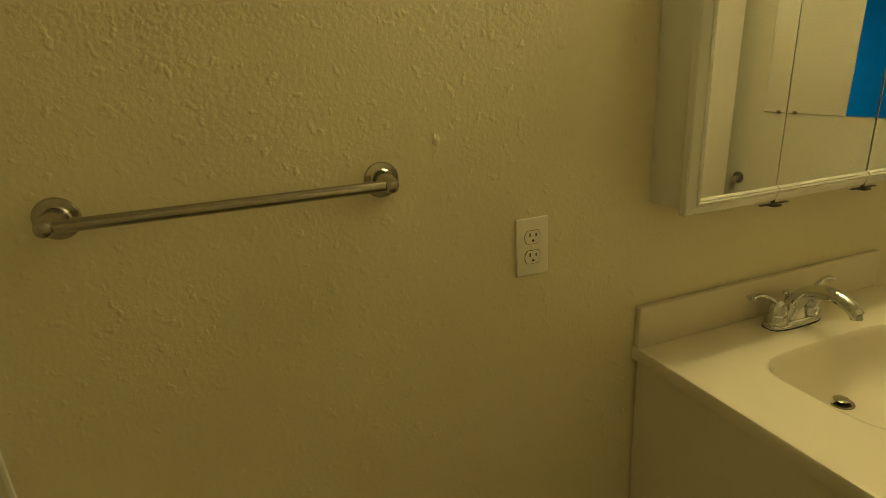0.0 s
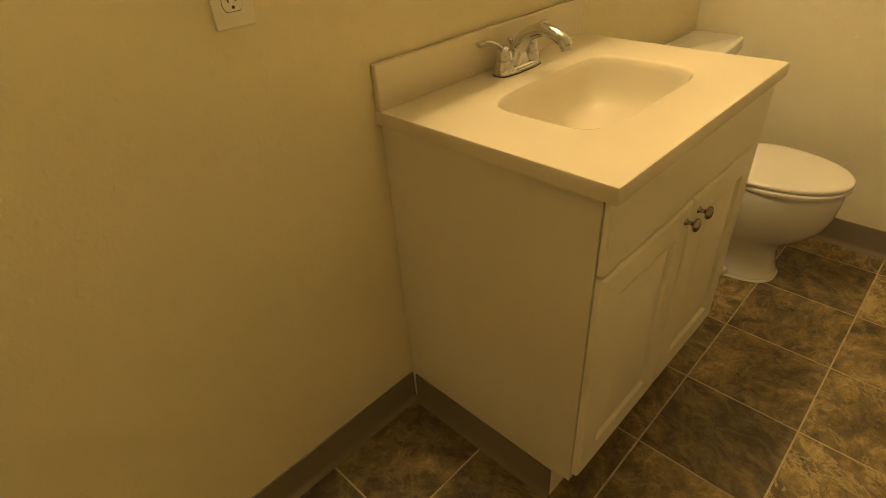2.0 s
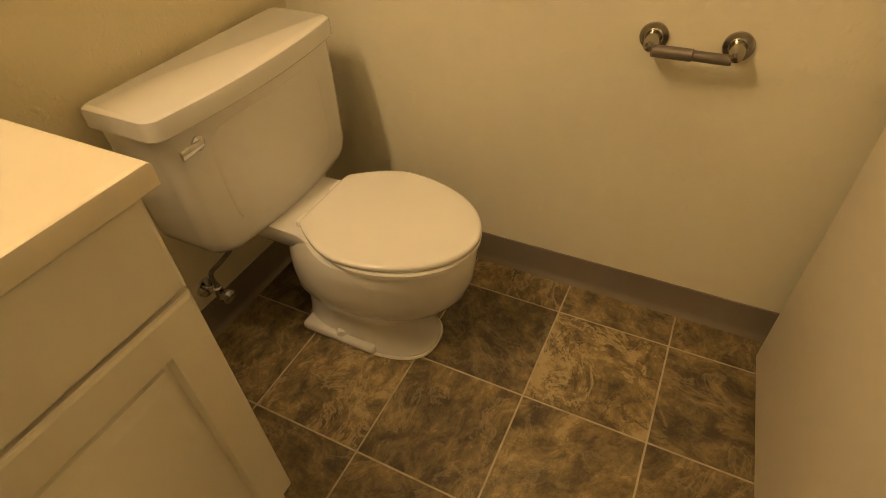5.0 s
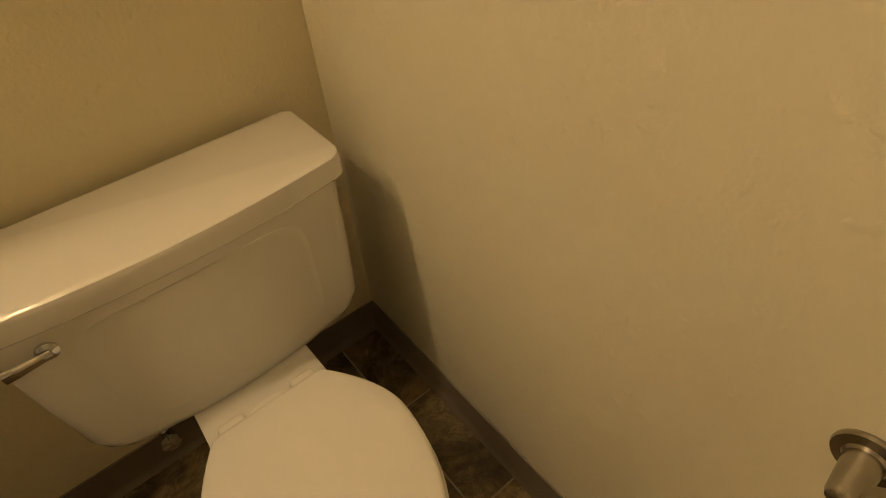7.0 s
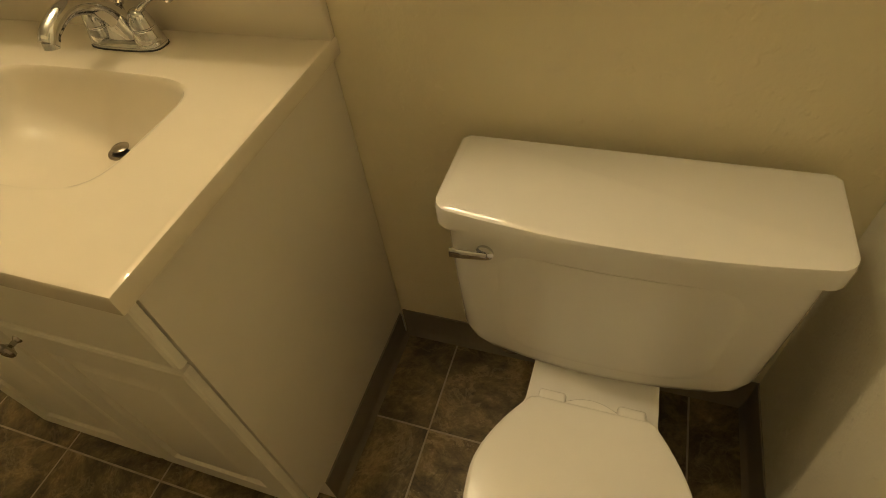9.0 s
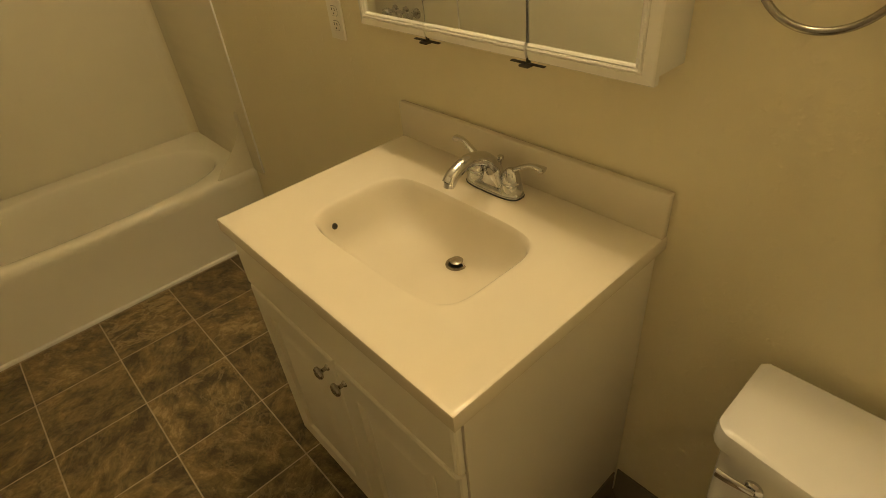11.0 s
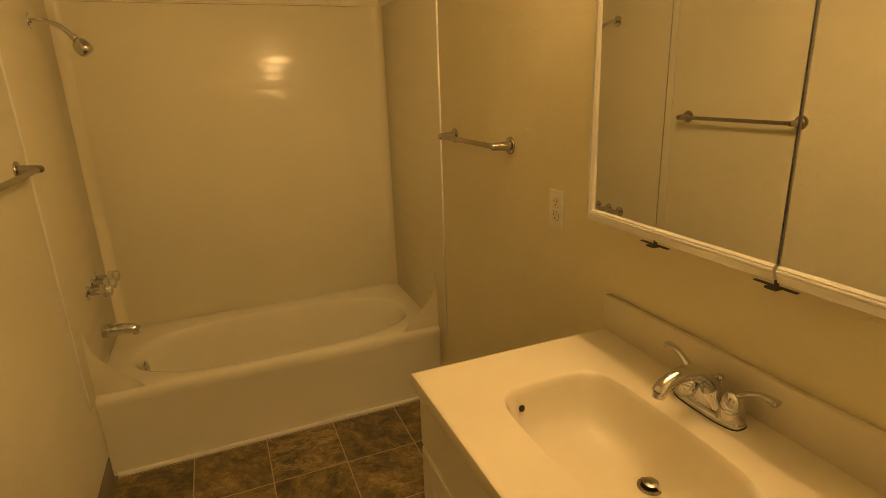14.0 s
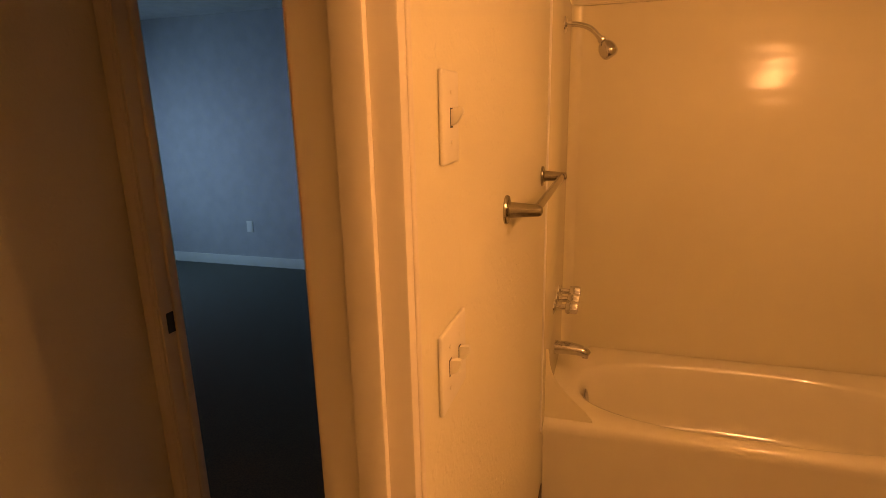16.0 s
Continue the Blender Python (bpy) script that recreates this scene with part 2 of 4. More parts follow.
def spline(points, steps=8):
    """A smooth line through points."""
    p = [Vector(v) for v in points]
    p = [p[0] * 2 - p[1]] + p + [p[-1] * 2 - p[-2]]
    out = []
    for i in range(1, len(p) - 2):
        for k in range(steps):
            t = k / steps
            a, b, c, d = p[i - 1], p[i], p[i + 1], p[i + 2]
            out.append(0.5 * (2 * b + (c - a) * t + (2 * a - 5 * b + 4 * c - d) * t * t + (3 * b - a - 3 * c + d) * t ** 3))
    return out + [p[-2]]


def oval(cx, cy, rx, ry, z, power=2.0, n=64):
    """A superellipse."""
    pts = []
    for i in range(n):
        a = 2 * math.pi * i / n
        c, s = math.cos(a), math.sin(a)
        x = rx * math.copysign(abs(c) ** (2 / power), c)
        y = ry * math.copysign(abs(s) ** (2 / power), s)
        pts.append(Vector((cx + x, cy + y, z)))
    return pts


def prism(outline, axis, depth):
    """Extrude an outline of points along a vector."""
    d = Vector(axis) * depth
    return loft([[Vector(p) for p in outline], [Vector(p) + d for p in outline]])


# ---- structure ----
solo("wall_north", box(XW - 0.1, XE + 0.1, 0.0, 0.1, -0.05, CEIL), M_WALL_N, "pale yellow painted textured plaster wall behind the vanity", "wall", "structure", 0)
solo("wall_east", box(XE, XE + 0.1, YS, 0.0, -0.05, CEIL), M_WALL, "cream painted textured wall beside the toilet", "wall", "structure", 0)
solo("wall_west", box(XW - 0.1, XW, YS, 0.0, -0.05, CEIL), M_WALL, "cream painted wall behind the tub", "wall", "structure", 0)
bm = box(XW - 0.1, DOOR_L - 0.02, YS - WALL_T, YS, -0.05, CEIL)
box(DOOR_R + 0.02, XE + 0.1, YS - WALL_T, YS, -0.05, CEIL, bm=bm)
box(DOOR_L - 0.02, DOOR_R + 0.02, YS - WALL_T, YS, DOOR_H + 0.02, CEIL, bm=bm)
solo("wall_south", bm, M_WALL, "cream painted textured wall with the bathroom doorway", "wall", "structure", 0)
solo("ceiling", box(XW - 0.1, XE + 0.1, YS - WALL_T, 0.1, CEIL, CEIL + 0.1), M_CEIL, "off-white painted ceiling", "ceiling", "structure", 0)

# hall and bedroom
BW, BS, BN = -3.97, -6.40, YS - WALL_T
BD_0, BD_1 = -2.520, -1.760
solo("ground", box(BW - 0.1, 2.4, BS - 0.1, YS - 0.066, -0.06, 0.004), M_CARPET, "dark grey-brown short pile carpet in hall and bedroom", "carpet", "structure", 0)
bm = box(HALL_X0, HALL_X1, HALL_Y - 0.08, BD_0 - 0.02, 0.0, CEIL)
box(HALL_X0, HALL_X1, BD_1 + 0.02, BN, 0.0, CEIL, bm=bm)
box(HALL_X0, HALL_X1, BD_0 - 0.02, BD_1 + 0.02, DOOR_H + 0.02, CEIL, bm=bm)
solo("wall_hall_end", bm, M_WALL, "cream painted end wall of the hall with the bedroom doorway", "wall", "structure", 0)
solo("wall_hall_south", box(HALL_X1, 2.4, HALL_Y - 0.08, HALL_Y, 0.0, CEIL), M_WALL, "cream painted hall wall facing the bathroom", "wall", "structure", 0)
# unseen wall, added to throw the doorway's light back along the hall
bm = box(1.15, 1.25, HALL_Y, BN, 0.0, CEIL)
solo("wall_hall_east", bm, M_WALL, "unseen cream wall added to close the hall and bounce light back", "wall", "structure", 0)
solo("wall_bedroom_west", box(BW - 0.1, BW, BS, BN, 0.0, CEIL), M_BEDWALL, "plain painted bedroom wall in blue daylight", "wall", "structure", 0)
solo("wall_bedroom_north", box(BW - 0.1, XW - 0.1, BN, BN + 0.1, 0.0, CEIL), M_BEDWALL, "plain painted bedroom wall", "wall", "structure", 0)
solo("wall_bedroom_east", box(HALL_X0, HALL_X1, BS, HALL_Y - 0.08, 0.0, CEIL), M_BEDWALL, "plain painted bedroom wall", "wall", "structure", 0)
WX0, WX1, WZ0, WZ1 = -3.1, -1.3, 0.85, 2.0
bm = box(BW - 0.1, WX0, BS - 0.1, BS, 0.0, CEIL)
box(WX1, HALL_X1, BS - 0.1, BS, 0.0, CEIL, bm=bm)
box(WX0, WX1, BS - 0.1, BS, 0.0, WZ0, bm=bm)
box(WX0, WX1, BS - 0.1, BS, WZ1, CEIL, bm=bm)
solo("wall_bedroom_south", bm, M_BEDWALL, "plain painted bedroom wall with the window", "wall", "structure", 0)
solo("ceiling_bedroom", box(BW - 0.1, 2.4, BS - 0.1, BN, CEIL, CEIL + 0.1), M_CEIL, "off-white ceiling of hall and bedroom", "ceiling", "structure", 0)
lamp = bpy.data.lights.new("window_daylight", "AREA")
lamp.shape, lamp.size, lamp.size_y = "RECTANGLE", WX1 - WX0 - 0.1, WZ1 - WZ0 - 0.1
lamp.energy, lamp.color = WINDOW_LIGHT, (0.0, 0.41, 1.0)
lamp.spread = radians(115)
window = new("window_daylight", lamp)
window.matrix_world = look(((WX0 + WX1) / 2, BS - 0.05, (WZ0 + WZ1) / 2), (BW, -4.75, 0.55))


# ---- baseboards ----
def cove(p0, p1, normal, name="baseboard"):
    """Vinyl cove base from p0 to p1 on the floor, flaring to a small toe."""
    n = Vector(normal)
    prof = [(0.0, BASE_H), (0.0035, BASE_H - 0.0015), (0.004, 0.022), (0.007, 0.010), (0.014, 0.003), (0.016, 0.0), (0.0, 0.0)]
    a, b = Vector(p0), Vector(p1)
    bm = loft([[a + n * r + Vector((0, 0, h)) for r, h in prof], [b + n * r + Vector((0, 0, h)) for r, h in prof]])
    return solo(name, bm, M_BASE, "grey-brown vinyl cove baseboard along the wall", "baseboard", "structure")


cove((TUB_X + 0.002, -0.0005, 0), (0.010, -0.0005, 0), (0, -1, 0))
cove((0.761, -0.0005, 0), (XE, -0.0005, 0), (0, -1, 0))
cove((XE - 0.0005, 0, 0), (XE - 0.0005, YS, 0), (-1, 0, 0))
cove((TUB_X + 0.002, YS + 0.0005, 0), (0.090, YS + 0.0005, 0), (0, 1, 0))
cove((0.850, YS + 0.0005, 0), (XE, YS + 0.0005, 0), (0, 1, 0))


# ---- bathroom door, casing ----
def casing_leg(x0, x1, y, out, z0, z1):
    """Upright casing board with a stepped, rounded face; out is +1 or -1 along y."""
    w = x1 - x0
    prof = [(0, 0), (0, 0.008), (0.12, 0.011), (0.25, 0.009), (0.35, 0.012), (0.75, 0.015), (0.93, 0.0145), (1.0, 0.010), (1.0, 0)]
    a = [Vector((x0 + w * u, y + out * d, z0)) for u, d in prof]
    b = [Vector((x0 + w * u, y + out * d, z1)) for u, d in prof]
    return loft([a, b])


def door_case(xl, xr, y_in, y_out, top, stop_y0, stop_y1, label, faces=(1, -1), swap=False, wide=0.062):
    mx, my = (xl + xr) / 2, (y_in + y_out) / 2
    root = thing("door_frame", (my, mx, 0) if swap else (mx, my, 0), label, "door frame", kind="structure")

    def put(name, bm):
        """A part of the frame; swap turns a wall that runs along x into one along y."""
        if swap:
            for v in bm.verts:
                v.co.x, v.co.y = v.co.y, v.co.x
        return part(name, bm, M_TRIM, root)

    for x0, x1 in ((xl - 0.02, xl), (xr, xr + 0.02)):
        put("jamb", box(x0, x1, y_out - 0.002, y_in + 0.002, 0.0, top, 0.0015))
    put("head", box(xl - 0.02, xr + 0.02, y_out - 0.002, y_in + 0.002, top, top + 0.02, 0.0015))
    put("door_stop", box(xl, xl + 0.011, stop_y0, stop_y1, 0.0, top - 0.012, 0.002))
    put("door_stop", box(xr - 0.011, xr, stop_y0, stop_y1, 0.0, top - 0.012, 0.002))
    put("door_stop", box(xl, xr, stop_y0, stop_y1, top - 0.012, top, 0.002))
    for y, out in ((y_in, 1), (y_out, -1)):
        if out not in faces:
            continue
        put("casing", casing_leg(xl - 0.006, xl - wide, y, out, 0.0, top + 0.006))
        put("casing", casing_leg(xr + 0.006, xr + wide, y, out, 0.0, top + 0.006))
        put("casing", box(xl - wide, xr + wide, min(y, y + out * 0.014), max(y, y + out * 0.014), top + 0.006, top + wide, 0.003))
    return root


frame_1 = door_case(DOOR_L, DOOR_R, YS, YS - WALL_T, DOOR_H, YS - 0.066, YS - 0.029, "off-white painted jambs of the bathroom doorway", (-1,))
bm = box(DOOR_L - 0.0005, DOOR_L + 0.0018, YS - 0.030, YS + 0.003, 0.955, 1.015, 0.0006)
part("edge_bead", box(DOOR_L - 0.030, DOOR_L - 0.0205, YS - 0.004, YS + 0.005, 0.106, DOOR_H + 0.010, 0.003, 3), M_TRIM, frame_1)
lip = tube([(DOOR_L + 0.0015, YS - 0.004, 0.985), (DOOR_L + 0.0005, YS + 0.009, 0.985), (DOOR_L - 0.010, YS + 0.014, 0.985)], 0.0035, 8)
for v in lip.verts:
    v.co.z = 0.985 + (v.co.z - 0.985) * 7
part("strike_plate", join(bm, lip), M_DARKMETAL, frame_1, "dark bronze strike plate")
frame_2 = door_case(BD_0, BD_1, HALL_X1, HALL_X0, DOOR_H, HALL_X1 - 0.072, HALL_X1 - 0.042, "painted casing and jambs of the bedroom doorway", (1, -1), True, 0.050)
bm = box(-0.602, -0.566, BD_0 - 0.0005, BD_0 + 0.0022, 0.892, 0.955, 0.0006)
part("strike_plate", bm, M_DARKMETAL, frame_2, "dark bronze strike plate")

door = thing("door_1", (DOOR_R, YS, 0), "off-white painted flush door swung fully open against the wall", "door", kind="structure")
ang = radians(3.0)
H0 = Vector((DOOR_R + 0.002, YS + 0.066, 0))
dx, dy = Vector((math.cos(ang), math.sin(ang), 0)), Vector((-math.sin(ang), math.cos(ang), 0))


def on_leaf(bm):
    for v in bm.verts:
        c = v.co.copy()
        v.co = H0 + dx * c.x + dy * c.y + Vector((0, 0, c.z))
    return bm


leaf = part("leaf", on_leaf(box(0.0, 0.745, -0.035, 0.0, 0.012, DOOR_H - 0.004, 0.002)), M_DOOR, door)
for z in (0.25, 1.05, 1.80):
    bm = box(-0.002, 0.0005, -0.034, -0.004, z - 0.044, z + 0.044, 0.0006)
    part("hinge", on_leaf(join(bm, lathe([(0.0, -0.046), (0.0055, -0.045), (0.0055, 0.045), (0.0, 0.046)], (-0.005, -0.037, z), (0, 0, 1), 12))), M_DARKMETAL, door, "dark bronze butt hinge")
# bedroom baseboard and outlet
solo("baseboard_bedroom", box(BW, BW + 0.014, BS, BN, 0.004, 0.105, 0.003), M_TRIM, "white painted wooden baseboard in the bedroom", "baseboard", "structure")

# ---- vanity ----
CX0, CX1, CY, CZ = 0.0, 0.773, -0.565, 0.900
VX0, VX1, VY = 0.012, 0.757, -0.534
vanity = thing("vanity_cabinet", ((VX0 + VX1) / 2, VY / 2, 0), "off-white two-door vanity cabinet with raised panel doors", "cabinet")
for x0, x1 in ((VX0, VX0 + 0.016), (VX1 - 0.016, VX1)):
    out = [(x0, -0.003, 0.0), (x0, -0.487, 0.0), (x0, -0.487, 0.112), (x0, VY, 0.112), (x0, VY, CZ - 0.032), (x0, -0.003, CZ - 0.032)]
    part("side_panel", prism(out, (1, 0, 0), x1 - x0), M_SIDE, vanity, smooth=20)
bm = box(VX0 + 0.0165, VX1 - 0.0165, VY + 0.001, VY + 0.018, 0.112, CZ - 0.033, 0.001)
part("face_frame", bm, M_VANITY, vanity)
part("toe_kick", box(VX0 + 0.0165, VX1 - 0.0165, -0.487, -0.470, 0.0, 0.1115), M_SIDE, vanity)
part("bottom", box(VX0 + 0.0165, VX1 - 0.0165, VY + 0.02, -0.01, 0.113, 0.128), M_SIDE, vanity)


def raised_panel(x0, x1, z0, z1, y, stile, panel=True):
    """A routed door: rounded rim, a groove and a raised field. y is its front face."""
    def ring(m, d):
        return [(x0 + m, y + d, z0 + m), (x1 - m, y + d, z0 + m), (x1 - m, y + d, z1 - m), (x0 + m, y + d, z1 - m)]
    loops = [ring(0, 0.0165), ring(0, 0.006), ring(0.002, 0.0025), ring(0.007, 0.0)]
    if panel:
        loops += [ring(stile, 0.0), ring(stile + 0.003, 0.005), ring(stile + 0.006, 0.0125), ring(stile + 0.013, 0.0130), ring(stile + 0.0145, 0.0065), ring(stile + 0.021, 0.0060), ring(stile + 0.036, 0.0010), ring(stile + 0.039, 0.0)]
    return loft([[Vector(p) for p in r] for r in loops])


DF = -0.553
part("drawer_front", raised_panel(VX0 + 0.004, VX1 - 0.004, 0.716, CZ - 0.034, DF, 0.05, False), M_VANITY, vanity, smooth=20)
for x0, x1, kx, kz in ((VX0 + 0.004, 0.3805, 0.352, 0.668), (0.3845, VX1 - 0.004, 0.416, 0.668)):
    d = part("door", raised_panel(x0, x1, 0.140, 0.708, DF, 0.066), M_VANITY, vanity, smooth=20)
    prof = [(0.0, 0.0), (0.008, 0.0), (0.0075, 0.002), (0.0045, 0.006), (0.0045, 0.013), (0.008, 0.016), (0.0145, 0.019), (0.0155, 0.023), (0.013, 0.027), (0.006, 0.0295), (0.0, 0.030)]
    part("knob", lathe(prof, (kx, DF, kz), (0, -1, 0), 24), M_NICKEL, d, "brushed nickel mushroom knob")
for x, n in ((VX0, -1), (VX1, 1)):
    cove((x + n * 0.0005, -0.016, 0), (x + n * 0.0005, -0.487, 0), (n, 0, 0))

# countertop with an integral basin
BCX, BCY, DRX, DRY = 0.386, -0.300, 0.396, -0.207
N = 96


def basin_outline(k, z, cx, cy, rx, ry, p=5.0):
    pts = []
    for i in range(N):
        a = 2 * math.pi * i / N
        c, s = math.cos(a), math.sin(a)
        r = (abs(c / rx) ** p + abs(s / ry) ** p) ** (-1 / p)
        pts.append(Vector((cx + r * c * k, cy + r * s * k, z)))
    return pts


def rect_ring(m, z, x0=CX0, x1=CX1, y0=CY, y1=0.0):
    """The counter's rim at inset m, by the same angles as the basin, with exact corners."""
    pts = []
    x0, x1, y0 = x0 + m, x1 - m, y0 + m
    corners = [math.atan2(y - BCY, x - BCX) % (2 * math.pi) for x, y in ((x1, y1), (x0, y1), (x0, y0), (x1, y0))]
    near = {min(range(N), key=lambda i: abs(2 * math.pi * i / N - a)): a for a in corners}
    for i in range(N):
        a = near.get(i, 2 * math.pi * i / N)
        c, s = math.cos(a), math.sin(a)
        k = min((x1 - BCX) / c if c > 1e-9 else 1e9, (x0 - BCX) / c if c < -1e-9 else 1e9, (y1 - BCY) / s if s > 1e-9 else 1e9, (y0 - BCY) / s if s < -1e-9 else 1e9)
        pts.append(Vector((BCX + c * k, BCY + s * k, z)))
    return pts


RX, RY = 0.226, 0.137
loops = [rect_ring(0.004, CZ - 0.034), rect_ring(0.0, CZ - 0.031), rect_ring(0.0, CZ - 0.006), rect_ring(0.002, CZ - 0.0015), rect_ring(0.006, CZ), rect_ring(0.010, CZ)]
loops += [basin_outline(1.05, CZ, BCX, BCY, RX, RY), basin_outline(1.015, CZ - 0.001, BCX, BCY, RX, RY)]
for u, depth in ((0.995, 0.005), (0.975, 0.018), (0.945, 0.045), (0.90, 0.078), (0.82, 0.103), (0.70, 0.119), (0.52, 0.130), (0.34, 0.136), (0.20, 0.139), (0.09, 0.140)):
    t = (1 - u) ** 1.3
    loops.append(basin_outline(u, CZ - depth, BCX + (DRX - BCX) * t, BCY + (DRY - BCY) * t, RX, RY, 5.0 - 2.6 * min(1.0, 1.6 * t)))
counter = thing("countertop", ((CX0 + CX1) / 2, CY / 2, CZ), "glossy cream cultured marble countertop with integral sink basin", "countertop")
part("sink_top", loft(loops, False, True), M_COUNTER, counter)
bs = box(CX0 + 0.001, CX1 - 0.001, -0.019, -0.0005, CZ - 0.002, 0.996, 0.004, 3)
part("backsplash", bs, M_COUNTER, counter)
dz = CZ - 0.1385
d = part("drain", lathe([(0.0, 0.0), (0.026, 0.0), (0.0255, 0.002), (0.020, 0.0025), (0.018, 0.0005), (0.0, 0.0005)], (DRX, DRY, dz), (0, 0, 1)), M_NICKEL, counter, "metal drain flange")
# solid black disc; the shade below the stopper is put into its colour
part("drain_hole", lathe([(0.0, 0.0), (0.0175, 0.0), (0.0175, 0.0008), (0.0, 0.0008)], (DRX, DRY, dz + 0.0006), (0, 0, 1)), M_SLOT_SHADE, d, "black disc standing in for the shade under the stopper")
part("stopper", lathe([(0.0, 0.0), (0.007, 0.0), (0.007, 0.005), (0.0150, 0.006), (0.0160, 0.009), (0.013, 0.011), (0.0, 0.0115)], (DRX, DRY, dz + 0.001), (0, 0, 1)), M_NICKEL, d, "grey pop-up stopper")
part("overflow", lathe([(0.0, 0.0), (0.007, 0.0), (0.0075, 0.0015), (0.005, 0.0015), (0.0045, 0.0006), (0.0, 0.0006)], (0.1795, -0.374, 0.858), (0.95, 0.1, 0.28), 18), M_DARKMETAL, counter, "small dark overflow hole")

# ---- faucet ----
fx, fy = DRX - 0.002, -0.072
faucet = thing("faucet", (fx, fy, CZ), "chrome two-handle centerset faucet with a low arched spout", "faucet")
base = [oval(fx, fy, 0.078 - m, 0.027 - m, CZ + h, 3.2, 48) for m, h in ((0.0, 0.0022), (0.0, 0.007), (0.002, 0.012), (0.008, 0.016))]
part("base_gasket", loft([oval(fx, fy, 0.0792, 0.0282, CZ + h, 3.2, 48) for h in (0.0, 0.002)]), M_BLACK, faucet, "thin black gasket under the faucet")
part("base_plate", loft(base), M_CHROME, faucet)
sp = spline([(fx, fy + 0.004, CZ + 0.010), (fx, fy, CZ + 0.045), (fx, fy - 0.028, CZ + 0.082), (fx, fy - 0.075, CZ + 0.098), (fx, fy - 0.118, CZ + 0.086), (fx, fy - 0.136, CZ + 0.070)], 7)
rad = [0.0225 + (0.0150 - 0.0225) * min(1, (i / (len(sp) - 1)) * 1.6) ** 0.7 for i in range(len(sp))]
part("spout", tube(sp, rad, 20, up=(1, 0, 0)), M_CHROME, faucet)
part("spout_body", loft([oval(fx, fy, rx, ry, CZ + h, 2.4, 40) for rx, ry, h in ((0.046, 0.019, 0.012), (0.036, 0.0185, 0.022), (0.025, 0.018, 0.040), (0.0165, 0.015, 0.060))]), M_CHROME, faucet)
part("aerator", lathe([(0.0, 0.0), (0.0115, 0.0), (0.0115, 0.010), (0.010, 0.012), (0.0, 0.012)], (fx, fy - 0.1355, CZ + 0.062), (0, 0.25, 1), 20), M_CHROME, faucet)
part("lift_rod", lathe([(0.0, 0.0), (0.0025, 0.0), (0.0025, 0.046), (0.007, 0.049), (0.0085, 0.054), (0.007, 0.058), (0.0, 0.060)], (fx, fy + 0.022, CZ + 0.012), (0, 0, 1), 14), M_CHROME, faucet)
for s in (-1, 1):
    hx = fx + s * 0.051
    body = part("handle_body", lathe([(0.0, 0.0), (0.0255, 0.0), (0.0245, 0.010), (0.0215, 0.021), (0.0195, 0.0225), (0.0195, 0.0245), (0.021, 0.026), (0.0185, 0.040), (0.0145, 0.050), (0.008, 0.055), (0.0, 0.056)], (hx, fy, CZ + 0.010), (0, 0, 1)), M_CHROME, faucet)
    lv = spline([(hx - s * 0.004, fy + 0.004, CZ + 0.052), (hx + s * 0.018, fy + 0.004, CZ + 0.070), (hx + s * 0.045, fy + 0.008, CZ + 0.083), (hx + s * 0.068, fy + 0.010, CZ + 0.083), (hx + s * 0.080, fy + 0.010, CZ + 0.080)], 6)
    k = len(lv) - 1
    part("lever", tube(lv, [0.013 - 0.006 * math.sin(math.pi * i / k) + 0.001 * (i > k * 0.6) - 0.008 * max(0, i / k - 0.93) / 0.07 for i in range(k + 1)], 16, flat=0.62), M_CHROME, body)

# ---- medicine cabinet ----
MX0, MX1, MY, MZ0, MZ1 = 0.015, 0.752, -0.110, 1.213, 1.880
cabinet = thing("medicine_cabinet", ((MX0 + MX1) / 2, MY / 2, MZ0), "white three-door medicine cabinet with mirrored fronts on the wall", "cabinet")
part("body", box(MX0 + 0.006, MX1 - 0.006, MY + 0.026, -0.0005, MZ0 + 0.008, MZ1 - 0.004, 0.0015), M_CABFRAME, cabinet)
SPLIT = (0.2445, 0.513)
for x in SPLIT:
    # black strip behind each split paints the shade of the open gap
    part("gasket", box(x - 0.006, x + 0.006, MY + 0.0225, MY + 0.0258, MZ0 + 0.010, MZ1 - 0.010), M_BLACK, cabinet, "black strip standing in for shade in the gap between the mirrored doors")


def rail(a, b, inward, outward):
    """Frame moulding: a flat sloped band, then a raised bead towards the mirror."""
    prof = [(0.000, 0.022), (0.000, 0.010), (0.002, 0.007), (0.017, 0.0015), (0.0185, 0.003), (0.020, 0.003), (0.0205, 0.0), (0.0225, -0.0015), (0.0250, 0.0), (0.0255, 0.002), (0.0275, 0.0005), (0.0300, 0.003), (0.0310, 0.008), (0.0310, 0.022)]
    ia, ib = inward
    loops = []
    for p, slope in ((Vector(a), ia), (Vector(b), ib)):
        loops.append([p + Vector(outward) * m + Vector(slope) * m + Vector((0, d, 0)) for m, d in prof])
    return loft(loops)


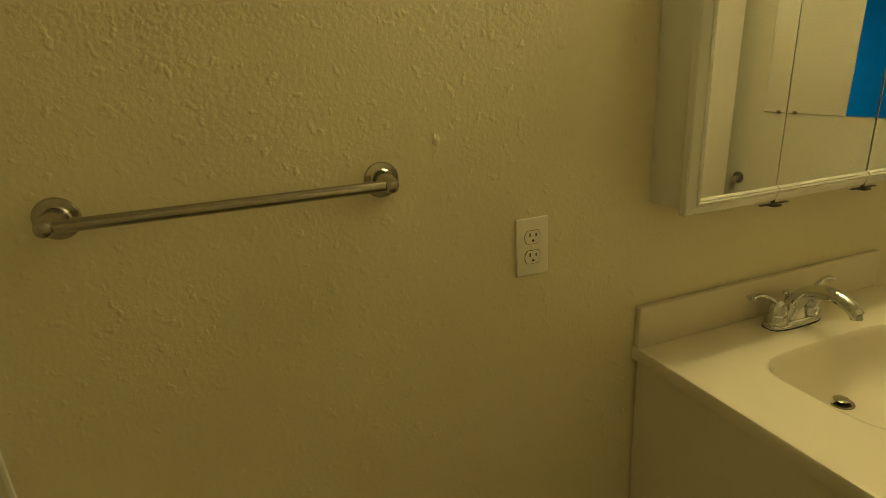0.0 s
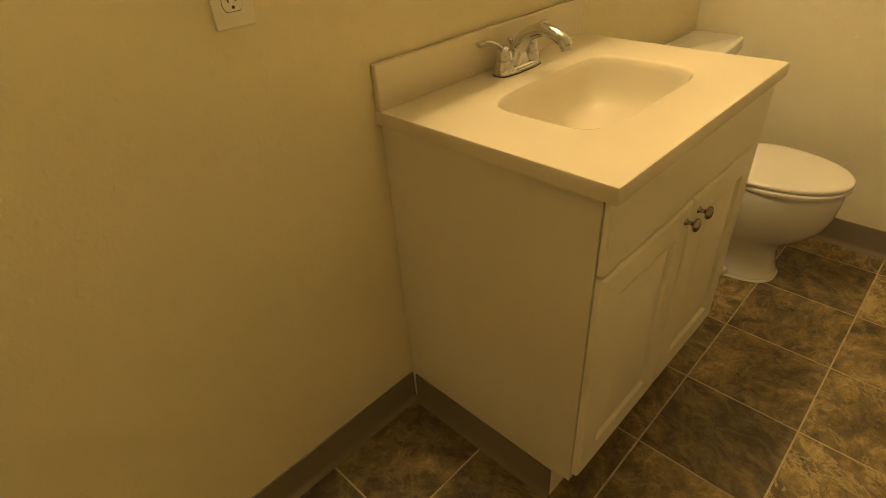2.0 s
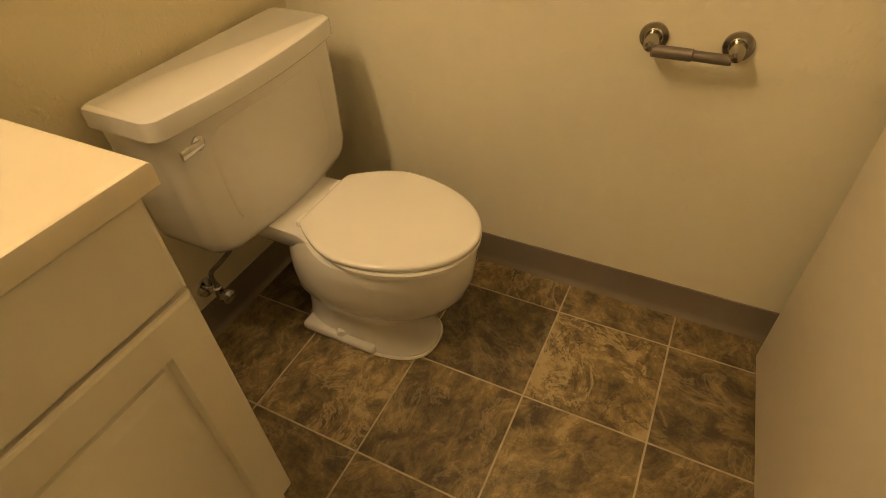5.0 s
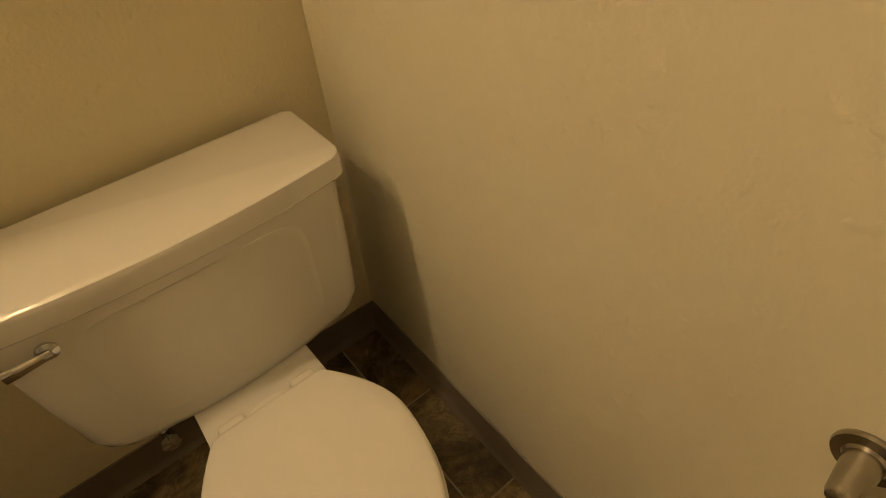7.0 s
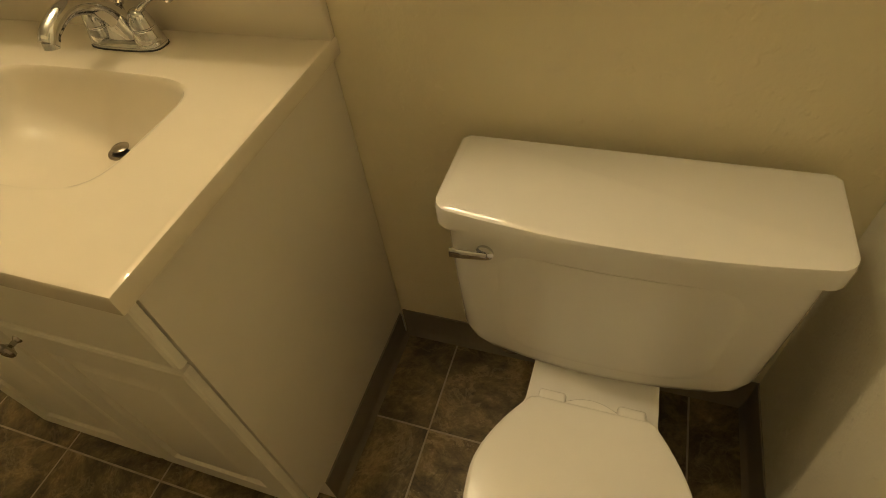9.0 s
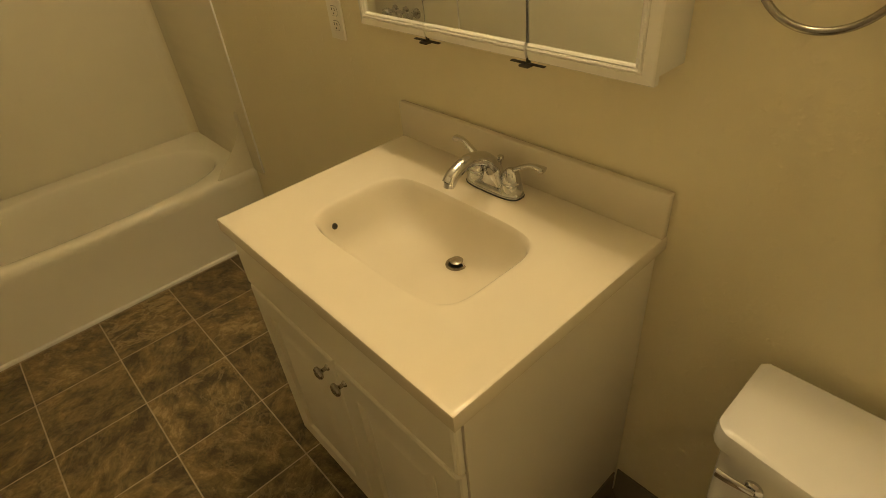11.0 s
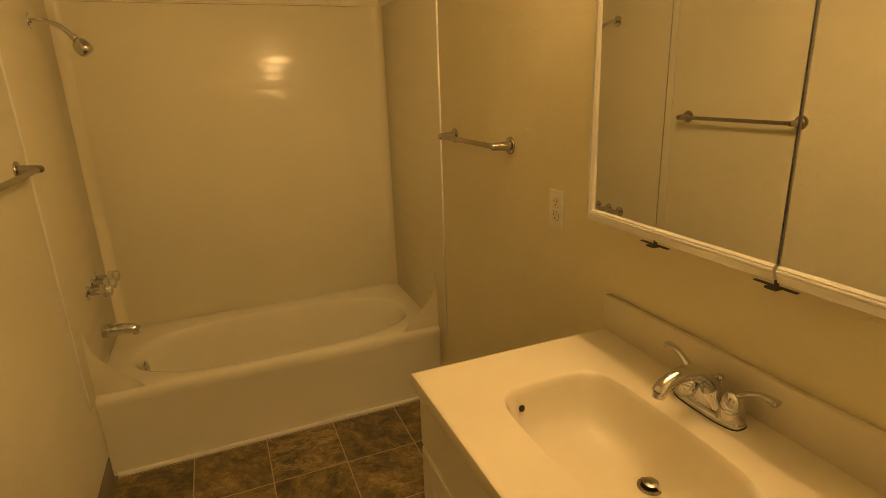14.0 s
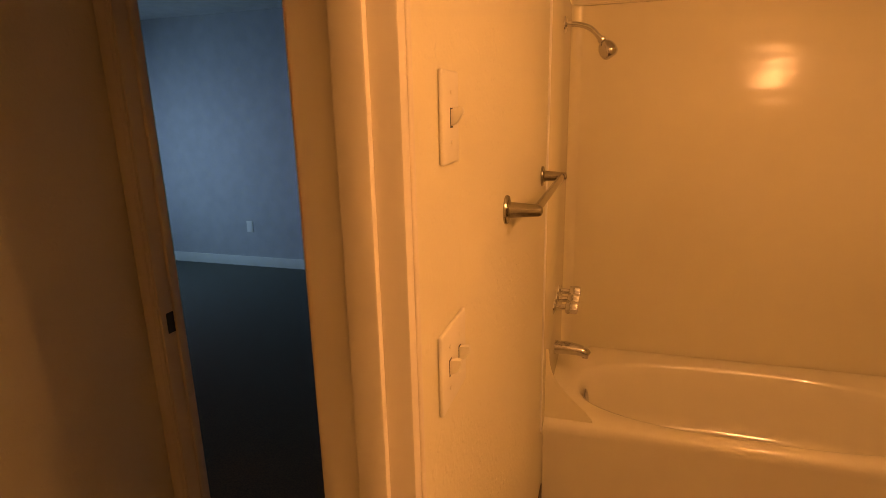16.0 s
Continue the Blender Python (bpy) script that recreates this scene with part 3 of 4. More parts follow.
for k, (x0, x1) in enumerate(((MX0, SPLIT[0]), (SPLIT[0], SPLIT[1]), (SPLIT[1], MX1))):
    a, b = x0 + (0, 0.0010, 0.0030)[k], x1 - (0.0010, 0.0030, 0)[k]
    il, ir = (1.0 if k == 0 else 0.0), (1.0 if k == 2 else 0.0)
    mx0, mx1 = a + 0.029 * il, b - 0.029 * ir
    d = part("mirror_door", box(a + 0.001, b - 0.001, MY + 0.012, MY + 0.022, MZ0 + 0.003, MZ1 - 0.002, 0.0008), M_CABFRAME, cabinet)
    glass = box(mx0, mx1, MY + 0.0073, MY + 0.0113, MZ0 + 0.029, MZ1 - 0.029, 0.0006)
    for v in glass.verts:
        v.co.y -= 0.008 * (v.co.z - MZ0)
    part("mirror", glass, M_MIRROR, d, "clear silvered mirror", 0)
    part("frame_rail", rail((a, MY, MZ0), (b, MY, MZ0), ((il, 0, 0), (-ir, 0, 0)), (0, 0, 1)), M_CABFRAME, d, smooth=25)
    part("frame_rail", rail((a, MY, MZ1), (b, MY, MZ1), ((il, 0, 0), (-ir, 0, 0)), (0, 0, -1)), M_CABFRAME, d, smooth=25)
    if k == 0:
        part("frame_rail", rail((a, MY, MZ0), (a, MY, MZ1), ((0, 0, 1), (0, 0, -1)), (1, 0, 0)), M_CABFRAME, d, smooth=25)
    if k == 2:
        part("frame_rail", rail((b, MY, MZ0), (b, MY, MZ1), ((0, 0, 1), (0, 0, -1)), (-1, 0, 0)), M_CABFRAME, d, smooth=25)
for x in SPLIT:
    bm = box(x - 0.038, x + 0.038, MY + 0.004, MY + 0.012, MZ0 - 0.006, MZ0 - 0.004, 0.0005)
    box(x - 0.012, x + 0.010, MY - 0.004, MY + 0.014, MZ0 - 0.010, MZ0 - 0.005, 0.002, bm=bm)
    join(bm, lathe([(0.0, 0.0), (0.004, 0.0), (0.004, 0.012), (0.0, 0.012)], (x, MY + 0.010, MZ0 - 0.008), (0, 0, 1), 12))
    part("hinge_bracket", bm, M_DARKMETAL, cabinet, "dark metal pivot bracket")

# ---- vanity light, above the cabinet ----
light = thing("vanity_light", (0.385, 0.0, 2.31), "wall bar lamp with four round globe bulbs above the cabinet", "lamp")
part("back_plate", box(0.385 - 0.33, 0.385 + 0.33, -0.030, -0.0005, 2.26, 2.37, 0.006, 3), M_NICKEL, light)
for i in range(4):
    x = 0.385 + (i - 1.5) * 0.170
    s = part("socket", lathe([(0.0, 0.0), (0.028, 0.0), (0.026, 0.006), (0.020, 0.028), (0.0, 0.028)], (x, -0.030, 2.315), (0, -1, 0), 20), M_NICKEL, light)
    R = 0.036
    part("bulb", lathe([(0.014, 0.0), (0.016, 0.012)] + [(R * math.sin(a), 0.056 - R * math.cos(a)) for a in [0.5 + 0.25 * j for j in range(11)]] + [(0.0, 0.056 + R)], (x, -0.058, 2.315), (0, -1, 0), 16), M_BULB, s, "glowing warm globe bulb")


# ---- bars, ring, holder ----
def post(root, p, n, length, tip):
    """A wall post: round flange, neck and a tapering arm."""
    prof = [(0.0, 0.0), (0.029, 0.0), (0.0295, 0.003), (0.028, 0.006), (0.019, 0.0075), (0.0165, 0.010), (0.0155, 0.020), (tip, length - 0.006), (tip * 0.85, length - 0.001), (tip * 0.4, length + 0.002), (0.0, length + 0.0025)]
    return part("post", lathe(prof, p, n, 32), M_NICKEL, root)


def towel_bar(x0, x1, z, y, n, label):
    root = thing("towel_bar", ((x0 + x1) / 2, y, z), label, "towel bar", "towel bars")
    for x in (x0, x1):
        post(root, (x, y, z), (0, n, 0), 0.072, 0.0115)
    part("bar", tube([(x0 + 0.004, y + n * 0.060, z), (x1 - 0.004, y + n * 0.060, z)], 0.0088, 20), M_NICKEL, root)
    return root


towel_bar(-0.988, -0.534, 1.333, -0.0005, -1, "brushed nickel towel bar on the wall near the outlet")
towel_bar(-1.025, -0.445, 1.318, YS + 0.0005, 1, "brushed nickel towel bar on the wall by the tub")

holder = thing("toilet_paper_holder", (XE, -1.048, 0.775), "empty brushed nickel toilet paper holder on the wall", "paper holder")
for y in (-0.965, -1.124):
    post(holder, (XE - 0.0005, y, 0.762), (-1, 0, 0), 0.058, 0.0125)
xr = XE - 0.049
part("roller", lathe([(0.0, 0.0), (0.009, 0.0), (0.0125, 0.003), (0.0125, 0.078), (0.0105, 0.080), (0.0105, 0.147), (0.009, 0.150), (0.0, 0.150)], (xr, -0.969, 0.752), (0, -1, 0), 24), M_ROLLER, holder, "dull grey-brown spring roller")

ring = thing("towel_ring", (0.920, 0.0, 1.43), "brushed nickel towel ring on the wall above the toilet", "towel ring")
post(ring, (0.920, -0.0005, 1.468), (0, -1, 0), 0.046, 0.013)
pts = [(0.920 + 0.084 * math.sin(a), -0.040, 1.386 + 0.084 * math.cos(a)) for a in (2 * math.pi * i / 48 for i in range(49))]
part("ring", tube(pts, 0.0052, 14, up=(0, 1, 0)), M_NICKEL, ring)


stop_post = thing("door_stop", (XE, -1.385, 0.885), "brushed nickel wall post behind the open door", "door stop")
post(stop_post, (XE - 0.0005, -1.385, 0.888), (-1, 0.12, -0.12), 0.058, 0.0125)
blob = lathe([(0.0, 0.0), (0.008, 0.0), (0.006, 0.002), (0.002, 0.0034), (0.0, 0.0036)], (-0.434, 0.0005, 1.387), (0, -1, 0), 14)
for v in blob.verts:
    v.co.z = 1.387 + (v.co.z - 1.387) * 1.5 + 0.002 * math.sin(v.co.x * 900)
wall_n = bpy.data.objects["wall_north"]
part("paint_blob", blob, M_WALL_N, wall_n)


# ---- outlet and switches ----
def plate(root, x0, x1, z0, z1, y, n):
    bm = box(x0, x1, min(y, y + n * 0.006), max(y, y + n * 0.006), z0, z1, 0.0025, 3)
    return part("cover_plate", bm, M_PLATE, root)


def screw(root, x, y, z, n):
    part("screw", lathe([(0.0, 0.0), (0.0032, 0.0), (0.003, 0.001), (0.0, 0.0014)], (x, y, z), (0, n, 0), 12), M_PLATE, root)


def duplex(name, cx, cz, y, n, label):
    root = thing(name, (cx, y, cz), label, "outlet")
    plate(root, cx - 0.0345, cx + 0.0345, cz - 0.0565, cz + 0.0565, y, n)
    for dz in (-0.0195, 0.0195):
        ol = [(cx + 0.0165 * math.copysign(min(1, abs(math.cos(a)) * 1.02), math.cos(a)), y + n * 0.004, cz + dz + max(-0.0125, min(0.0125, 0.0168 * math.sin(a)))) for a in (2 * math.pi * i / 32 for i in range(32))]
        rim = [(x + (x - cx) * 0.06, yy, z + (z - cz - dz) * 0.08) for x, yy, z in ol]
        # gap, slots and ground hole are black solids coloured as shaded openings
        part("gap", prism(rim, (0, n, 0), 0.0023), M_SLOT_SHADE, root)
        r = part("receptacle", prism(ol, (0, n, 0), 0.0036), M_PLATE, root)
        for sx, h in ((-0.0065, 0.0075), (0.0065, 0.0065)):
            part("slot", box(cx + sx - 0.0013, cx + sx + 0.0013, *sorted((y + n * 0.007, y + n * 0.0079)), cz + dz + 0.001, cz + dz + 0.001 + h), M_SLOT_SHADE, r)
        part("ground_hole", lathe([(0.0, 0.0), (0.0026, 0.0), (0.0026, 0.0009), (0.0, 0.0009)], (cx, y + n * 0.007, cz + dz - 0.0065), (0, n, 0), 12), M_SLOT_SHADE, r)
    screw(root, cx, y + n * 0.006, cz, n)
    return root


duplex("wall_outlet", -0.2545, 1.1725, -0.0005, -1, "ivory duplex wall outlet with cover plate")


def toggle_plate(name, cx, cz, w, gangs, y, n, label):
    root = thing(name, (cx, y, cz), label, "light switch")
    plate(root, cx - w / 2, cx + w / 2, cz - 0.0565, cz + 0.0565, y, n)
    for gx in gangs:
        x = cx + gx
        # black block paints the shaded opening around the toggle
        part("gap", box(x - 0.0052, x + 0.0052, *sorted((y + n * 0.005, y + n * 0.0066)), cz - 0.012, cz + 0.012), M_SLOT_SHADE, root)
        out = [(0.0, -0.010), (0.0, 0.010), (0.010, 0.013), (0.015, 0.012), (0.016, 0.006), (0.008, -0.006)]
        bm = loft([[Vector((x - 0.004, y + n * (0.006 + d), cz + h)) for d, h in out], [Vector((x + 0.004, y + n * (0.006 + d), cz + h)) for d, h in out]])
        part("toggle", bm, M_PLATE, root)
        for dz in (-0.030, 0.030):
            screw(root, x, y + n * 0.006, cz + dz, n)
    return root


toggle_plate("light_switch", -0.046, 1.504, 0.070, (0.0,), YS + 0.0005, 1, "ivory single toggle light switch by the door")
toggle_plate("double_light_switch", -0.045, 1.178, 0.117, (-0.023, 0.023), YS + 0.0005, 1, "ivory double toggle light switch by the door")
bed_outlet = thing("bedroom_outlet", (BW, -4.78, 0.42), "white wall outlet in the bedroom", "outlet")
part("cover_plate", box(BW + 0.0005, BW + 0.007, -4.815, -4.745, 0.36, 0.475, 0.002), M_PLATE, bed_outlet)

# ---- wall mirror beside the toilet ----
wm = thing("wall_mirror", (XE, -0.975, 1.225), "frameless wall mirror held by small clips", "mirror")
part("glass", box(XE - 0.0065, XE - 0.001, -1.285, -0.665, 1.225, 2.0, 0.0008), M_MIRROR, wm, smooth=0)
for y in (-1.21, -1.13, -0.74):
    part("clip", box(XE - 0.0095, XE - 0.0005, y - 0.008, y + 0.008, 1.219, 1.233, 0.0015), M_NICKEL, wm)

# ---- toilet ----
TX = 1.283
toilet = thing("toilet", (TX, -0.36, 0), "white two-piece toilet with round bowl and closed lid", "toilet")


def tank_loop(z, w, d0, d1, bow, r=0.035, n=12):
    """A tank section: flat back, bowed front with rounded corners."""
    pts = [Vector((TX - w + 0.01, -d0, z)), Vector((TX - w, -d0 - 0.01, z))]
    for i in range(n + 1):
        a = math.pi / 2 * i / n
        pts.append(Vector((TX - w + r * (1 - math.cos(a)), -d1 + r - r * math.sin(a), z)))
    for i in range(1, 12):
        u = i / 12
        x = -w + r + (2 * w - 2 * r) * u
        pts.append(Vector((TX + x, -d1 - bow * (1 - (2 * u - 1) ** 2), z)))
    for i in range(n, -1, -1):
        a = math.pi / 2 * i / n
        pts.append(Vector((TX + w - r * (1 - math.cos(a)), -d1 + r - r * math.sin(a), z)))
    return pts + [Vector((TX + w, -d0 - 0.01, z)), Vector((TX + w - 0.01, -d0, z))]


TB, TF = 0.040, 0.216
loops = [tank_loop(0.384, 0.205, TB + 0.01, TF - 0.012, 0.016, 0.05), tank_loop(0.386, 0.225, TB + 0.003, TF + 0.000, 0.018, 0.052), tank_loop(0.393, 0.243, TB, TF + 0.005, 0.019, 0.052),
         tank_loop(0.410, 0.256, TB, TF + 0.007, 0.019, 0.048), tank_loop(0.435, 0.263, TB, TF + 0.006, 0.019, 0.042), tank_loop(0.56, 0.269, TB, TF + 0.002, 0.018, 0.036), tank_loop(0.70, 0.274, TB, TF - 0.002, 0.018, 0.032), tank_loop(0.722, 0.274, TB, TF - 0.002, 0.018, 0.032)]
part("tank", loft(loops), M_PORC, toilet)
# the slightly raised field on the tank's front


def on_front(x, z, d):
    u = (z - 0.41) / 0.30
    return Vector((TX + x, -(TF + 0.007 - 0.009 * u) - 0.0185 * max(0.0, 1 - (x / 0.225) ** 2) - d, z))


def field(k, d):
    pts = []
    for i in range(56):
        a = 2 * math.pi * i / 56
        c, q = math.cos(a), math.sin(a)
        r = (abs(c) ** 6 + abs(q) ** 6) ** (-1 / 6)
        z = 0.555 + 0.125 * r * q * (1 - k / 0.125)
        pts.append(on_front(r * c * (0.175 + 0.012 * (z - 0.40) / 0.28 - k), z, d))
    return pts


part("front_field", loft([field(0.0, -0.006), field(0.0, 0.0005), field(0.006, 0.0014), field(0.012, 0.0017), field(0.06, 0.0018), field(0.12, 0.0018)]), M_PORC, toilet, smooth=60)
loops = [tank_loop(z, w, d0, d1, bow, r) for z, w, d0, d1, bow, r in (
    (0.707, 0.284, 0.032, 0.221, 0.020, 0.032), (0.711, 0.288, 0.030, 0.224, 0.021, 0.033), (0.741, 0.288, 0.030, 0.224, 0.021, 0.033), (0.749, 0.286, 0.032, 0.222, 0.020, 0.032), (0.7535, 0.279, 0.038, 0.215, 0.019, 0.028))]
part("tank_lid", loft(loops), M_PORC, toilet)
lx = 1.079
b = part("lever_boss", lathe([(0.0, 0.0), (0.015, 0.0), (0.015, 0.005), (0.011, 0.008), (0.006, 0.009), (0.006, 0.012), (0.0, 0.012)], (lx, -TF - 0.004, 0.669), (0, -1, 0), 24), M_CHROME, toilet, "chrome flush lever hub")
lv = spline([(lx + 0.004, -TF - 0.015, 0.669), (lx - 0.014, -TF - 0.018, 0.671), (lx - 0.034, -TF - 0.020, 0.672), (lx - 0.054, -TF - 0.020, 0.672)], 5)
k = len(lv) - 1
part("flush_lever", tube(lv, [0.0075 + 0.0035 * (i / k) for i in range(k + 1)], 14, flat=0.42, up=(0, 1, 0)), M_CHROME, b)


def egg(z, w, back, front, n=56, p=2.0, pinch=0.0):
    """A bowl section from its back to its front, widest a little before the middle; pinch narrows its back."""
    pts = []
    mid = back + (front - back) * 0.46
    for i in range(n):
        a = 2 * math.pi * i / n
        c, s = math.cos(a), math.sin(a)
        r = (abs(c) ** p + abs(s) ** p) ** (-1 / p)
        y = mid - s * r * ((mid - front) if s > 0 else (back - mid))
        pts.append(Vector((TX + c * r * w * (1 - pinch * max(0.0, -s) ** 1.5), y, z)))
    return pts


bowl = [egg(0.0, 0.106, -0.205, -0.602, p=2.7), egg(0.012, 0.107, -0.203, -0.604, p=2.7), egg(0.022, 0.103, -0.206, -0.598, p=2.6), egg(0.06, 0.098, -0.21, -0.588, p=2.5), egg(0.11, 0.097, -0.21, -0.584, p=2.4),
        egg(0.145, 0.104, -0.205, -0.596, p=2.3), egg(0.175, 0.126, -0.20, -0.634, p=2.2), egg(0.205, 0.147, -0.20, -0.670, p=2.1), egg(0.245, 0.164, -0.19, -0.698, p=2.05, pinch=0.20), egg(0.29, 0.172, -0.19, -0.712, p=2.05, pinch=0.30), egg(0.335, 0.174, -0.20, -0.717, p=2.05, pinch=0.38), egg(0.372, 0.174, -0.23, -0.718, p=2.05, pinch=0.42), egg(0.384, 0.170, -0.235, -0.713, pinch=0.42), egg(0.388, 0.160, -0.245, -0.70, pinch=0.42)]
part("bowl", loft(bowl), M_PORC, toilet)
deck = [[Vector((TX + x * w, y, z)) for x, y in ((-0.112, -0.05), (0.112, -0.05), (0.114, -0.22), (0.116, -0.31), (0.140, -0.40), (-0.140, -0.40), (-0.116, -0.31), (-0.114, -0.22))] for z, w in ((0.30, 0.72), (0.335, 0.92), (0.375, 1.0), (0.387, 0.99), (0.3895, 0.95))]
part("tank_deck", loft(deck), M_PORC, toilet, smooth=50)
part("foot", box(TX - 0.117, TX + 0.117, -0.47, -0.23, 0.0, 0.034, 0.014, 3), M_PORC, toilet)
for s in (-1, 1):
    part("bolt_cap", lathe([(0.0, 0.0), (0.015, 0.0), (0.0145, 0.008), (0.010, 0.014), (0.0, 0.016)], (TX + s * 0.100, -0.36, 0.033), (0, 0, 1), 20), M_PORC, toilet)
seat = [egg(0.3905, 0.168, -0.30, -0.722, pinch=0.3), egg(0.392, 0.174, -0.296, -0.728, pinch=0.3), egg(0.402, 0.175, -0.295, -0.729, pinch=0.3), egg(0.4065, 0.171, -0.298, -0.724, pinch=0.3)]
part("seat", loft(seat), M_SEAT, toilet)


def lid_loop(z, m):
    """The lid's outline: round front, straight back edge with two cut corners."""
    pts = egg(z, 0.176 - m, -0.245, -0.730 + m, 72, pinch=0.42)
    return [Vector((p.x, min(p.y, -0.318 - m), p.z)) for p in pts]


part("lid", loft([lid_loop(0.4085, 0.004), lid_loop(0.410, 0.001), lid_loop(0.418, 0.0), lid_loop(0.4225, 0.002), lid_loop(0.4245, 0.008), lid_loop(0.4255, 0.03)]), M_SEAT, toilet, smooth=60)
for s in (-1, 1):
    part("seat_hinge", box(TX + s * 0.068 - 0.024, TX + s * 0.068 + 0.024, -0.322, -0.296, 0.390, 0.412, 0.006, 3), M_SEAT, toilet)
caulk = [egg(0.0, 0.112, -0.20, -0.609, p=2.7), egg(0.006, 0.109, -0.20, -0.606, p=2.7)]
part("caulk_bead", loft(caulk), M_CAULK, toilet)

# supply valve and hose
valve = thing("shutoff_valve", (1.075, -0.05, 0.16), "chrome angle stop valve with braided hose behind the toilet", "valve")
part("flange", lathe([(0.0, 0.0), (0.030, 0.0), (0.028, 0.006), (0.010, 0.010), (0.010, 0.045), (0.0, 0.045)], (1.085, -0.001, 0.16), (0, -1, 0), 24), M_CHROME, valve)
part("valve_body", lathe([(0.0, 0.0), (0.013, 0.0), (0.013, 0.035), (0.009, 0.040), (0.009, 0.05), (0.0, 0.05)], (1.085, -0.052, 0.145), (0, 0, 1), 20), M_CHROME, valve)
part("handle", lathe([(0.0, 0.0), (0.008, 0.0), (0.008, 0.014), (0.020, 0.016), (0.020, 0.026), (0.0, 0.028)], (1.085, -0.060, 0.158), (0, -1, 0), 16), M_CHROME, valve)
part("hose", tube(spline([(1.085, -0.052, 0.19), (1.082, -0.060, 0.24), (1.10, -0.10, 0.285), (1.125, -0.115, 0.31), (1.130, -0.115, 0.350)], 8), 0.0065, 12, up=(0, 1, 0)), M_BRAID, valve)

# ---- tub and surround ----
TW = XW + 0.025
tub = thing("bathtub", ((TUB_X + TW) / 2, YS / 2, 0), "white enamelled alcove bathtub with a plain apron", "bathtub")
TCX, TCY, TZ = -1.560, -0.735, 0.382
TRX, TRY = 0.275, 0.655


def tub_rim(m, z):
    x0, x1, y0, y1 = TW + 0.0, TUB_X - m, YS + 0.002, -0.002
    pts = []
    corners = [math.atan2(y - TCY, x - TCX) % (2 * math.pi) for x, y in ((x1, y1), (x0, y1), (x0, y0), (x1, y0))]
    near = {min(range(N), key=lambda i: abs(2 * math.pi * i / N - a)): a for a in corners}
    for i in range(N):
        a = near.get(i, 2 * math.pi * i / N)
        c, s = math.cos(a), math.sin(a)
        k = min((x1 - TCX) / c if c > 1e-9 else 1e9, (x0 - TCX) / c if c < -1e-9 else 1e9, (y1 - TCY) / s if s > 1e-9 else 1e9, (y0 - TCY) / s if s < -1e-9 else 1e9)
        pts.append(Vector((TCX + c * k, TCY + s * k, z)))
    return pts


def tub_oval(k, z, dy=0.0, p=2.6):
    pts = []
    for i in range(N):
        a = 2 * math.pi * i / N
        c, s = math.cos(a), math.sin(a)
        r = (abs(c / (TRX * (k if k > 0.8 else k - 0.02))) ** p + abs(s / (TRY * k)) ** p) ** (-1 / p)
        pts.append(Vector((TCX + r * c, TCY + dy + r * s, z)))
    return pts


loops = [tub_rim(0.014, 0.0), tub_rim(0.014, 0.02), tub_rim(0.010, 0.20), tub_rim(0.008, 0.30), tub_rim(0.001, 0.330), tub_rim(0.0, 0.350), tub_rim(0.002, 0.366), tub_rim(0.009, 0.377), tub_rim(0.022, TZ), tub_oval(1.03, TZ - 0.001), tub_oval(1.0, TZ - 0.006), tub_oval(0.98, TZ - 0.018), tub_oval(0.96, TZ - 0.05)]
loops += [tub_oval(0.93, 0.24, -0.01), tub_oval(0.90, 0.15, -0.02), tub_oval(0.86, 0.10, -0.03), tub_oval(0.78, 0.075, -0.03), tub_oval(0.4, 0.068, -0.05), tub_oval(0.1, 0.066, -0.05)]
part("tub_shell", loft(loops, False, True), M_TUB, tub, smooth=50)
part("caulk_strip", box(TUB_X - 0.013, TUB_X + 0.006, YS + 0.017, -0.017, 0.0, 0.016, 0.004), M_CAULK, tub, "white caulked strip along the floor")
part("overflow_plate", lathe([(0.0, 0.0), (0.036, 0.0), (0.035, 0.006), (0.020, 0.011), (0.0, 0.012)], (-1.585, -1.352, 0.300), (0, 1, 0.15), 28), M_CHROME, tub, "chrome overflow plate")
part("tub_drain", lathe([(0.0, 0.0), (0.030, 0.0), (0.028, 0.003), (0.0, 0.004)], (-1.57, -1.20, 0.072), (0, 0, 1), 24), M_CHROME, tub)
for y, s in ((-0.0045, -1), (YS + 0.0045, 1)):
    curve = [(0.0, 0.0), (0.175, 0.0), (0.176, 0.006)] + [(0.170 * (1 - u) ** 3.0 + 0.012, 0.270 * u ** 0.75 + 0.006) for u in [j / 14 for j in range(1, 14)]] + [(0.008, 0.276), (0.0, 0.276)]
    out = [Vector((TUB_X - 0.018, y + s * d, TZ + 0.0005 + h)) for d, h in curve]
    solo("splash_guard", prism(out, (-1, 0, 0), 0.004), M_SURROUND, "clear-white curved plastic splash guard on the tub corner", "splash guard", group="splash guards")

